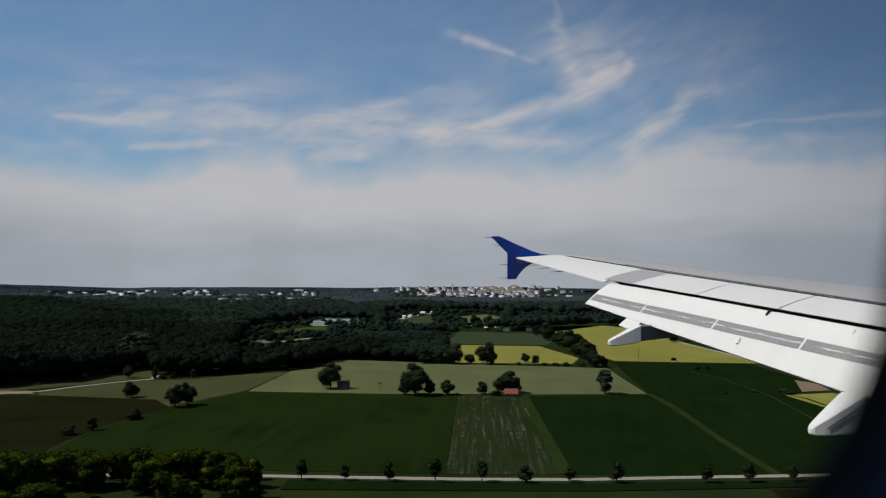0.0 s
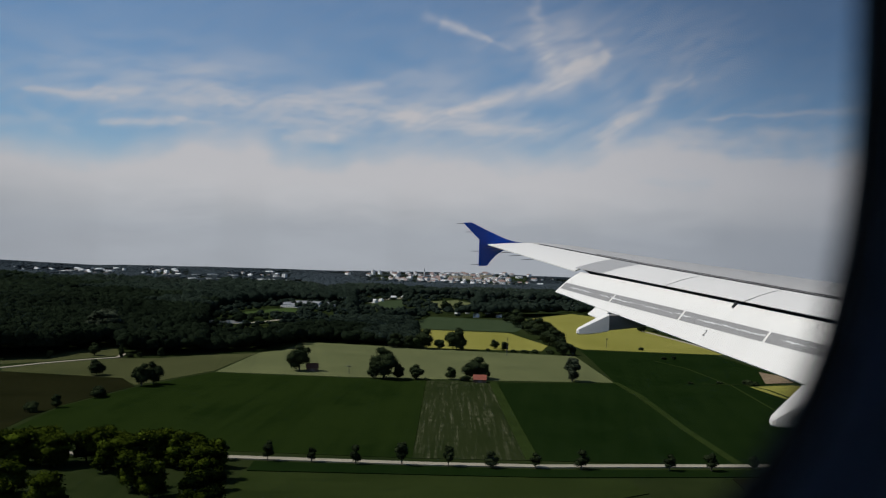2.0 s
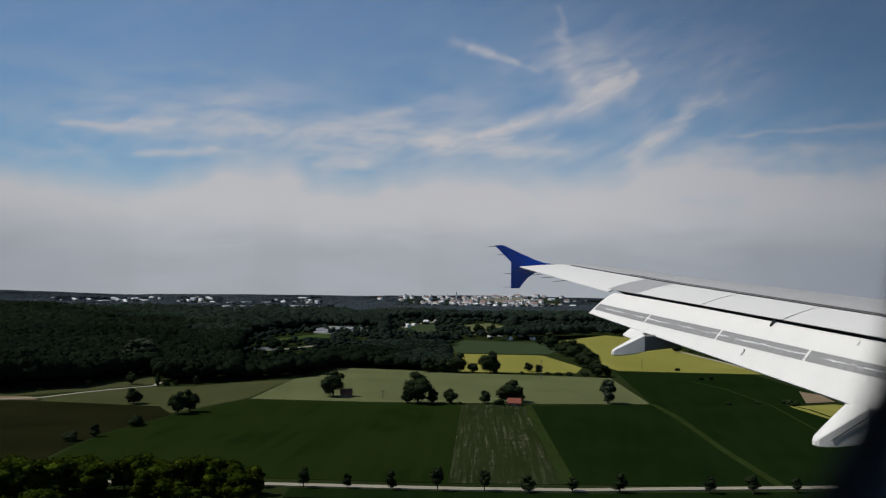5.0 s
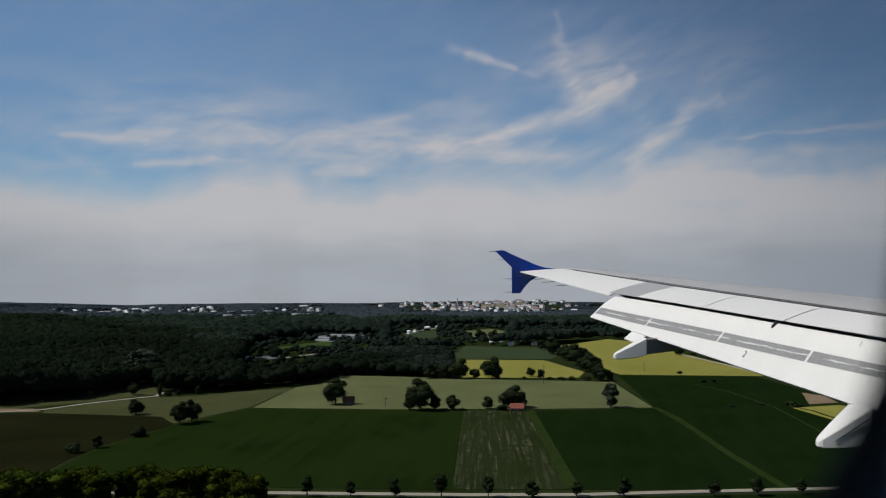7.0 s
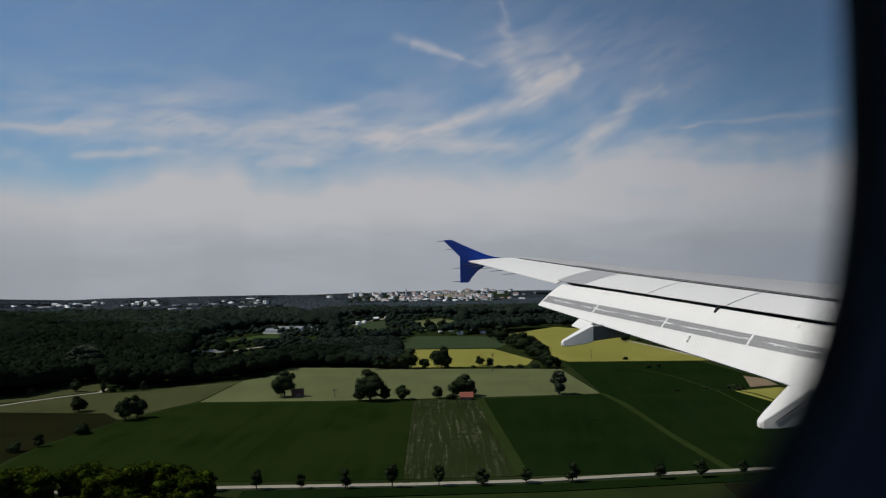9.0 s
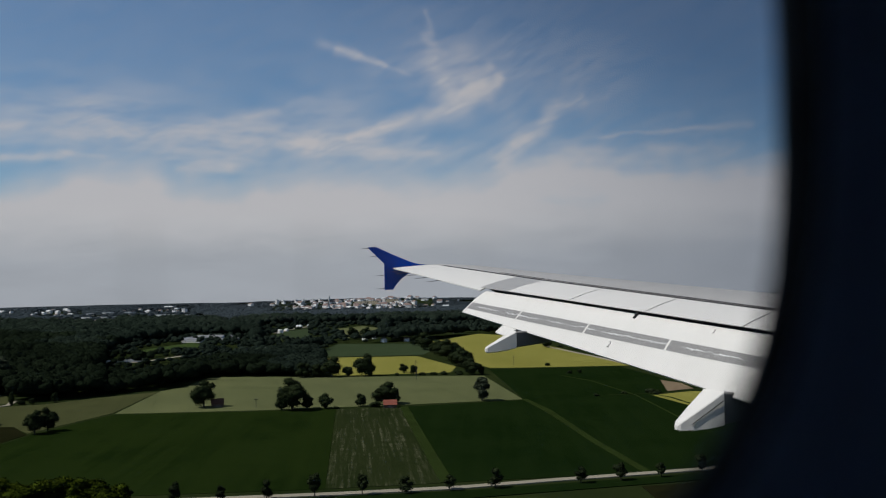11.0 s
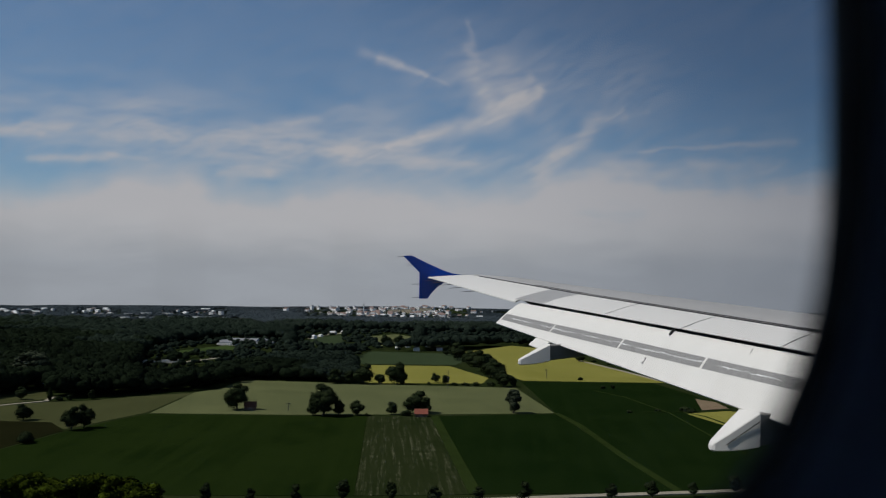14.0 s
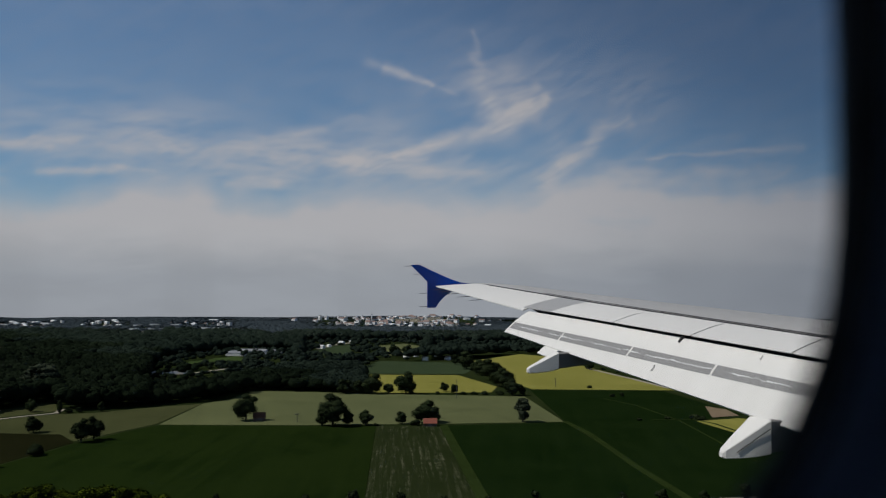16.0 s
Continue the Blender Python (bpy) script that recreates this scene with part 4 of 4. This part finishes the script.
# ---------------------------------------------------------------- single trees
def leaf_cloud(blobs, leaves, size, seed):
    """Clumps of leaf blades over lumpy cores, as arrays."""
    g = np.random.default_rng(seed)
    bits = []
    for (cx, cy, cz), (rx, ry, rz) in blobs:
        co, tri = ball(1, seed + len(bits), 0.3)
        bits.append((co * np.array([rx, ry, rz]) * 0.93 + np.array([cx, cy, cz]), tri))
        d = g.normal(size=(leaves, 3))
        d /= np.linalg.norm(d, axis=1)[:, None]
        p = d * g.uniform(0.78, 1.12, (leaves, 1)) * np.array([rx, ry, rz]) + np.array([cx, cy, cz])
        a = g.normal(size=(leaves, 3)) + d * 0.4
        a /= np.linalg.norm(a, axis=1)[:, None]
        b = np.cross(a, d)
        b /= np.maximum(np.linalg.norm(b, axis=1)[:, None], 1e-3)
        s = size * g.uniform(0.6, 1.5, (leaves, 1))
        co = np.stack([p - a * s, p + b * s * 0.6, p + a * s, p - b * s * 0.6], 1).reshape(-1, 3)
        k = np.arange(leaves)[:, None] * 4
        bits.append((co, np.concatenate([k + np.array([[0, 1, 2]]), k + np.array([[0, 2, 3]])])))
    return bits


def limbs(h, spread, seed, low=0.28):
    bm = bmesh.new()
    g = random.Random(seed)
    rod(bm, (0, 0, -0.5), (0, 0, h * 0.35), h * 0.028, h * 0.020, 8)
    rod(bm, (0, 0, h * 0.35), (g.uniform(-.3, .3), g.uniform(-.3, .3), h * 0.8), h * 0.020, h * 0.006, 6)
    for i in range(5):
        a = i * math.tau / 5 + g.uniform(-.4, .4)
        z = h * g.uniform(low, low + 0.25)
        rod(bm, (0, 0, z), (math.cos(a) * spread * 0.6, math.sin(a) * spread * 0.6, z + h * g.uniform(.15, .3)), h * 0.012, h * 0.004, 5)
    return bm


def tree(kind, seed):
    """A tree ten metres high, of a trunk with limbs and a crown."""
    g = random.Random(seed)
    label = {"broad": "round broadleaf tree with dense dark green crown", "bush": "low dark green bush at a field edge",
             "poplar": "slim dark poplar with upright crown", "grey": "loose silvery grey willow at a field edge",
             "row": "young oval roadside tree on a thin trunk", "lime": "sunlit yellow green broadleaf tree in a grove"}[kind]
    blobs = []
    if kind in ("broad", "lime"):
        for i in range(15):
            a, e = g.uniform(0, math.tau), g.uniform(-1.0, 1.3)
            r = 2.5 * g.uniform(0.7, 1.15)
            rad = g.uniform(1.3, 2.1)
            blobs.append(((math.cos(a) * math.cos(e) * r, math.sin(a) * math.cos(e) * r, 4.9 + math.sin(e) * 3.4), (rad, rad, rad * 0.9)))
        blobs.append(((0, 0, 4.7), (2.9, 2.9, 3.6)))
        low, spread, leaves, size = 0.22, 3.4, (150 if kind == "lime" else 170), (0.26 if kind == "lime" else 0.24)
    elif kind == "bush":
        for i in range(12):
            a = g.uniform(0, math.tau)
            r = g.uniform(0.5, 6.5)
            rad = g.uniform(2.2, 3.6)
            blobs.append(((math.cos(a) * r, math.sin(a) * r * 0.6, g.uniform(2.5, 6.5) - r * 0.25), (rad, rad, rad)))
        low, spread, leaves, size = 0.1, 3.0, 110, 0.5
    elif kind == "poplar":
        for i in range(12):
            z = 1.6 + i * 0.68
            rad = 1.15 * math.sin(math.pi * (0.18 + 0.78 * i / 12)) + 0.2
            blobs.append(((g.uniform(-.25, .25), g.uniform(-.25, .25), z), (rad, rad, rad * 1.3)))
        low, spread, leaves, size = 0.15, 1.0, 110, 0.22
    elif kind == "grey":
        for i in range(26):
            a = g.uniform(0, math.tau)
            z = g.uniform(1.8, 9.0)
            r = 1.9 * math.sin(math.pi * (z - 1) / 9.5) * g.uniform(0.3, 1)
            rad = g.uniform(0.8, 1.4)
            blobs.append(((math.cos(a) * r, math.sin(a) * r, z), (rad, rad, rad * 1.2)))
        low, spread, leaves, size = 0.2, 2.2, 120, 0.24
    else:
        for i in range(11):
            z = g.uniform(3.0, 8.6)
            r = 1.7 * math.sin(math.pi * (z - 1.6) / 8.6) * g.uniform(0.2, 1)
            a = g.uniform(0, math.tau)
            rad = g.uniform(1.0, 1.6)
            blobs.append(((math.cos(a) * r, math.sin(a) * r, z), (rad, rad, rad * 1.15)))
        low, spread, leaves, size = 0.25, 1.6, 110, 0.28
    k = 10.0 / max(c[2] + r[2] for c, r in blobs)
    blobs = [((c[0] * k, c[1] * k, c[2] * k), (r[0] * k, r[1] * k, r[2] * k)) for c, r in blobs]
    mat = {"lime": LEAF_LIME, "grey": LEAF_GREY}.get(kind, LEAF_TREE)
    name = {"bush": "bush", "row": "roadside_tree", "poplar": "poplar_tree", "grey": "willow_tree"}.get(kind, "tree")
    base = empty(name, (0, 0, 0), label, "bush" if kind == "bush" else "tree")
    part("trunk", limbs(10.0, spread, seed, low), BARK, base)
    crown = new("crown", joined("crown", leaf_cloud(blobs, leaves, size, seed), mat))
    crown.parent = base
    return base


STOCK = {k: [tree(k, 100 * i + 11 * n + 5) for n in range(c)] for i, (k, c) in enumerate((("broad", 4), ("bush", 2), ("poplar", 1), ("grey", 1), ("row", 3), ("lime", 4)))}
USED = set()


def plant(kind, x, y, h, group="", stretch=1.0):
    src = STOCK[kind][rng.integers(len(STOCK[kind]))]
    k = h / 10.0
    m = pose(x, y, hill(x, y), 0, 0, rng.uniform(0, 360)) @ Matrix.Diagonal((k * stretch, k * stretch, k, 1))
    if src in USED:
        src = copy_thing(src, m)
    else:
        USED.add(src)
        src.matrix_basis = m
    return tagged(src, "", "", group)


# kind, place on the plan, height
for kind, x, y, h in (("broad", -201, 568, 10.8), ("broad", -155, 535, 14.0), ("broad", -159, 525, 10.0), ("bush", -169, 482, 6.3), ("bush", -183, 432, 5.4), ("broad", -177, 445, 7.0),
                      ("broad", -243, 680, 7.1), ("broad", -268, 658, 5.6), ("bush", -292, 633, 3.3), ("poplar", -218, 667, 10.9), ("bush", -214, 674, 7.1), ("broad", -206, 673, 8.0)):
    plant(kind, x, y, h, stretch=rng.uniform(1.02, 1.3) * (1.4 if kind == "grey" else 1))
for kind, x, y, h in (("broad", -192, 680, 10.7), ("broad", -77, 619, 13.4), ("broad", -23, 588, 17.0), ("broad", -16, 587, 15.4), ("broad", -6, 589, 14.3), ("broad", 6, 589, 9.3),
                      ("bush", 13, 585, 3.5), ("broad", 30, 593, 12.4), ("broad", 47, 600, 14.2), ("broad", 53, 597, 16.4), ("bush", 39, 586, 7.7), ("grey", 115, 598, 16.9)):
    plant(kind, x, y, h, stretch=rng.uniform(1.02, 1.3) * (1.4 if kind == "grey" else 1))
for kind, x, y, h in (("broad", 14, 805, 17.4), ("broad", 29, 803, 16.3), ("broad", 49, 801, 17.9), ("broad", 45, 802, 14.7), ("broad", 90, 803, 15.3), ("bush", 97, 792, 4.7),
                      ("bush", 117, 790, 6.7), ("bush", 130, 789, 6.7), ("broad", 141, 782, 13.8), ("broad", 150, 781, 13.3), ("broad", 138, 1221, 20.8), ("broad", 142, 1127, 22.2)):
    plant(kind, x, y, h, stretch=rng.uniform(1.02, 1.3) * (1.4 if kind == "grey" else 1))
for kind, x, y, h in (("broad", 145, 1075, 16.9), ("broad", 147, 1019, 18.0), ("broad", 145, 945, 17.4), ("broad", 144, 875, 17.8), ("broad", 148, 861, 16.4), ("broad", 64, 1496, 16.7),
                      ("broad", 84, 1456, 13.4), ("bush", 230, 847, 6.1), ("broad", 237, 762, 7.5), ("bush", 228, 763, 6.0), ("bush", 199, 600, 3.9), ("bush", 222, 607, 3.2)):
    plant(kind, x, y, h, stretch=rng.uniform(1.02, 1.3) * (1.4 if kind == "grey" else 1))
for kind, x, y, h in (("bush", 241, 603, 6.3), ("bush", 246, 602, 4.7), ("broad", 301, 1106, 10.2), ("bush", 74, 799, 4.2), ("grey", -275, 791, 17.6), ("grey", -310, 804, 11.6),
                      ("grey", -525, 1215, 11.1), ("grey", -406, 869, 9.1), ("bush", 107, 791, 4.7), ("broad", 82, 821, 6.5), ("broad", -12, 807, 20.1), ("broad", 1, 806, 18.0)):
    plant(kind, x, y, h, stretch=rng.uniform(1.02, 1.3) * (1.4 if kind == "grey" else 1))
for kind, x, y, h in (("bush", 325, 1053, 6.2), ("bush", 318, 1104, 5.1),):
    plant(kind, x, y, h, stretch=rng.uniform(1.02, 1.3))

row = [
    -53, 354, 6.1, -36, 353, 5.6, -19, 352, 5.8, -1, 351, 6.9, 17, 351, 6.5, 34, 350, 6.5, 51, 352, 5.4, 69, 351, 7.4, 104, 352, 6.0, 121, 353, 6.7,
    139, 355, 5.6, 157, 356, 6.8, 176, 358, 6.1, 195, 360, 6.4, 214, 362, 6.2, -70, 354, 6.1, -87, 355, 5.9,
]
for x, y, h in zip(row[0::3], row[1::3], row[2::3]):
    plant("row", x, y * 0.955, h * 1.35, "trees along the road", rng.uniform(1.05, 1.4))

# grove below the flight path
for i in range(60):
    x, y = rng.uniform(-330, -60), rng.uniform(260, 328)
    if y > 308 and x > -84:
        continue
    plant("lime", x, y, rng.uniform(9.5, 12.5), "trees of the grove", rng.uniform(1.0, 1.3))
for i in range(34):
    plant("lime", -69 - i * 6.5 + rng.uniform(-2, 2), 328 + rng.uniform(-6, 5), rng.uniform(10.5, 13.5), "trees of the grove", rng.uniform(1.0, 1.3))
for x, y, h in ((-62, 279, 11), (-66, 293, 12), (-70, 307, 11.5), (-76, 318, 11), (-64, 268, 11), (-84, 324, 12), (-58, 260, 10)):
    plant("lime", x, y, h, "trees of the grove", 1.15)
plant("poplar", -190, 361, 17)

# ---------------------------------------------------------------- buildings
PLASTER = plain("white plaster", (0.86, 0.85, 0.82), 0.85, 0.0, 0.5, 0.1)
CREAM = plain("cream plaster", (0.62, 0.52, 0.36), 0.85, 0.0, 0.5, 0.1)
TILE = plain("red roof tiles", (0.23, 0.06, 0.033), 0.8, 0.0, 1.2, 0.2)
BROWN = plain("brown roof tiles", (0.20, 0.15, 0.13), 0.8, 0.0, 1.2, 0.25)
RUST = plain("dull red roof tiles", (0.22, 0.15, 0.125), 0.8, 0.0, 1.2, 0.25)
BARN_ROOF = plain("old brown roof tiles", (0.115, 0.050, 0.028), 0.85, 0.0, 1.2, 0.25)
PALE = plain("pale sheet roof", (0.74, 0.74, 0.73), 0.7, 0.0, 0.6, 0.12)
SLATE = plain("grey sheet roof", (0.22, 0.225, 0.23), 0.6, 0.0, 0.6, 0.12)
PLANK = plain("weathered planks", (0.12, 0.075, 0.05), 0.9, 0.0, 2.0, 0.3)
GLAZE = plain("dark window glass", (0.03, 0.035, 0.04), 0.25)


def gable(length, wide, eave, ridge, over=0.4):
    """Roof with two slopes of some thickness."""
    bm = bmesh.new()
    l, b = length / 2 + over, wide / 2 + over
    drop = over * (ridge - eave) / (wide / 2)
    for side in (1, -1):
        ring0 = [(-l, side * b, eave - drop), (-l, 0, ridge), (-l, 0, ridge + 0.25), (-l, side * b, eave - drop + 0.25)]
        loft(bm, [ring0, [(l, y, z) for _, y, z in ring0]])
    return bm


def body(length, wide, eave, ridge):
    bm = bmesh.new()
    l, b = length / 2, wide / 2
    prof = [(-b, -0.5), (b, -0.5), (b, eave), (0, ridge - 0.02), (-b, eave)]
    loft(bm, [[(-l, y, z) for y, z in prof], [(l, y, z) for y, z in prof]])
    return bm


def panes(thing, length, wide, rows, cols, z0, dz, w, h):
    for side in (-1,):
        for r in range(rows):
            for c in range(cols):
                bm = bmesh.new()
                x = -length / 2 + (c + 0.5) * length / cols
                box(bm, (x - w / 2, side * (wide / 2 + 0.05) - 0.03, z0 + r * dz), (x + w / 2, side * (wide / 2 + 0.05) + 0.03, z0 + r * dz + h))
                part("window", bm, GLAZE, thing)


def house(name, length, wide, eave, ridge, wall_mat, roof_mat, label, category="house", windows=None):
    base = empty(name, (0, 0, 0), label, category)
    part("wall", body(length, wide, eave, ridge), wall_mat, base)
    part("roof", gable(length, wide, eave, ridge), roof_mat, base)
    if windows:
        panes(base, length, wide, *windows)
    return base


def block(length, wide, high, wall_mat, label, windows):
    base = empty("apartment_block", (0, 0, 0), label, "building")
    bm = bmesh.new()
    box(bm, (-length / 2, -wide / 2, -1), (length / 2, wide / 2, high))
    part("wall", bm, wall_mat, base)
    bm = bmesh.new()
    box(bm, (-length / 2 - 0.3, -wide / 2 - 0.3, high + 0.003), (length / 2 + 0.3, wide / 2 + 0.3, high + 0.7))
    box(bm, (-2, -2, high + 0.71), (2, 2, high + 3))
    part("roof", bm, SLATE, base)
    panes(base, length, wide, *windows)
    return base


def barn(x, y, h, turn, roof):
    length = 8.5 if roof == "red" else 8.0
    b = house("barn", length, 6.5, h * 0.45, h, PLANK, TILE if roof == "red" else BARN_ROOF,
              "small plank barn with %s tiled roof under trees" % roof, "barn")
    bm = bmesh.new()
    box(bm, (-1.4, -3.34, 0), (1.4, -3.27, h * 0.4))
    part("door", bm, BROWN, b, "brown barn door")
    b.matrix_basis = pose(x, y, 0, 0, 0, turn)


for b in ((-68, 621, 5.3, 8, "weathered brown"), (49, 582, 5.0, -4, "red")):
    barn(*b)

# the farm at the wood's edge
fx, fy = -173, 1479
hall = house("farm_hall", 34, 14, 6.5, 9.5, PLASTER, SLATE, "long white farm hall with grey sheet roof", "farm building", (1, 7, 1.5, 1, 2.2, 1.6))
hall.matrix_basis = pose(fx, fy, 0, 0, 0, -14) @ Matrix.Diagonal((1.35, 1.2, 1.1, 1))
for dx, dy, t, s in ((24, 20, 96, 0.8), (-26, -22, 4, 0.7), (34, -14, 10, 0.6), (-34, 24, 92, 0.7)):
    shed = copy_thing(hall, pose(fx + dx, fy + dy, 0, 0, 0, t - 24) @ Matrix.Diagonal((s, s, s, 1)))
    tagged(shed, "smaller white farm shed with grey sheet roof")

# low pale wall beside the road at the wood
bm = bmesh.new()
for i in range(6):
    box(bm, (-24 + i * 8, -0.3, 0), (-16.4 + i * 8, 0.3, 4.0))
screen = part("roadside_wall", bm, PLASTER, None, "low white wall in panels beside the road")
screen.matrix_basis = pose(-217, 1054, 0, 0, 0, 12)
tagged(screen, "", "wall")

# town on the slope: houses between gardens, tall blocks, long works on the plain
STOCK_HOUSES = [
    house("house", 13, 10, 7.5, 10.5, PLASTER, BROWN, "white town house with brown tiled roof", windows=(2, 3, 1, 2.6, 1.3, 1.4)),
    house("house", 15, 9, 7, 8.8, PLASTER, PALE, "wide white town house with pale flat-pitched roof", windows=(2, 3, 1, 2.6, 1.3, 1.4)),
    house("house", 16, 10, 9, 12.5, PLASTER, RUST, "tall white town house with dull red tiled roof", windows=(2, 4, 1, 3, 1.3, 1.6)),
]
STOCK_BLOCKS = [
    block(20, 14, 26, PLASTER, "tall white apartment block on the hill", (8, 5, 1.5, 3, 2.2, 1.4)),
    block(46, 13, 14, PLASTER, "long white building in the town", (4, 10, 1.5, 3.2, 2.4, 1.5)),
    block(60, 15, 17, CREAM, "long cream institutional building in the town", (5, 12, 1.5, 3.1, 2.4, 1.5)),
]


def settle(src, az, r, turn, s=1.0):
    a = radians(az * 1.03)
    x, y = r * math.sin(a), r * math.cos(a)
    m = pose(x, y, hill(x, y) + 0.1, 0, 0, turn) @ Matrix.Diagonal((s, s, s, 1))
    if src in USED:
        src = copy_thing(src, m)
    else:
        USED.add(src)
        src.matrix_basis = m
    return src


g = random.Random(4)
for i in range(150):      # old town
    settle(g.choice(STOCK_HOUSES), g.gauss(2.6, 2.6), g.uniform(3500, 4450), g.uniform(-75, -20), g.uniform(0.9, 1.35))
for i in range(150):       # villages under the hills
    settle(g.choice(STOCK_HOUSES[:2]), g.choice((-22, -19.5, -15, -9.5, 12.5, 17, 21)) + g.gauss(0, 0.9), g.uniform(3450, 4100), g.uniform(-75, -20), g.uniform(0.9, 1.35))
for az, r in ((-2.4, 4350), (-2.0, 4380), (-1.2, 4330), (-0.75, 4400), (-0.1, 4330), (0.3, 4360), (4.4, 4150), (-17.6, 3900), (-8.6, 3480), (-8.0, 3470)):
    settle(STOCK_BLOCKS[0], az, r, g.uniform(-55, -25), g.uniform(0.8, 1.1))
for az, r in ((1.5, 4250), (6.1, 4080), (7.0, 4200), (-12.4, 3440), (-11.2, 3420), (-13.4, 3450), (5.4, 4050), (-18.4, 3800), (-20.6, 3700), (14.2, 3600), (15.5, 3640)):
    settle(STOCK_BLOCKS[1], az, r, g.uniform(-40, -15), g.uniform(0.8, 1.15))
for az, r in ((-13.6, 3080), (-12.7, 3100), (-11.9, 3070), (-11.1, 3120), (-10.3, 3080), (-9.4, 3110), (-8.7, 3090), (-7.9, 3100)):
    settle(STOCK_BLOCKS[1], az, r, g.uniform(-30, -12), g.uniform(0.6, 0.95))
for az, half, r0, r1 in CLEARINGS[:5]:      # hamlets on the plain
    for i in range(9):
        settle(g.choice(STOCK_HOUSES[1:]), az + g.uniform(-half, half), g.uniform(r0 + 25, r1 - 20), g.uniform(-60, -20), g.uniform(0.7, 1.1))
for az, r in ((2.9, 4000), (3.6, 4020), (4.9, 4120)):
    settle(STOCK_BLOCKS[2], az, r, g.uniform(-30, -15))

# white houses and sheds between the hedges of the plain
def hamlet(src, *spots):
    for x, y in spots:
        k = g.uniform(0.5, 0.75)
        copy_thing(src, pose(x, y, hill(x, y), 0, 0, g.uniform(-70, -25)) @ Matrix.Diagonal((k, k, k, 1)))


hamlet(STOCK_HOUSES[1], (-13, 1182), (-5, 1217), (165, 1645), (186, 1597), (202, 1573), (243, 1654), (271, 1723), (277, 1625), (324, 1713))
hamlet(STOCK_HOUSES[0], (96, 1419), (103, 1322), (131, 1431), (78, 1388), (139, 1332), (191, 1738), (243, 1781), (251, 1543), (326, 1821))
hamlet(STOCK_HOUSES[1], (-69, 1712), (-58, 1786), (-35, 1925), (-14, 1984), (69, 2184), (90, 2220), (113, 2215), (139, 2251))

# church with a spire
church = house("church", 26, 12, 10, 17, PLASTER, BROWN, "white church with square tower and dark spire", "church", (1, 4, 3, 1, 1.5, 4))
bm = bmesh.new()
box(bm, (-17.5, -3.5, -1), (-13.2, 3.5, 28))
part("tower", bm, PLASTER, church)
bm = bmesh.new()
loft(bm, [[(-18, -4, 28.003), (-12.7, -4, 28.003), (-12.7, 4, 28.003), (-18, 4, 28.003)], [(-15.5, -.1, 44), (-15.2, -.1, 44), (-15.2, .1, 44), (-15.5, .1, 44)]])
part("spire", bm, SLATE, church, "pointed dark spire")
settle(church, 1.1, 4120, 10)

# ---------------------------------------------------------------- poles and masts
def mast(x, y, h):
    base = empty("power_mast", (x, y, 0), "thin grey power mast in a field", "mast", "masts of the power line")
    bm = bmesh.new()
    rod(bm, (0, 0, -0.5), (0, 0, h), 0.28, 0.16, 8)
    part("pole", bm, STEEL, base)
    for z in (h * 0.86, h * 0.95):
        bm = bmesh.new()
        box(bm, (-1.6, -0.1, z), (1.6, 0.1, z + 0.2))
        part("crossarm", bm, STEEL, base)
    return base


mast(87, 757, 16.9)
mast(201, 869, 9.1)
mast(-41, 610, 5.6)
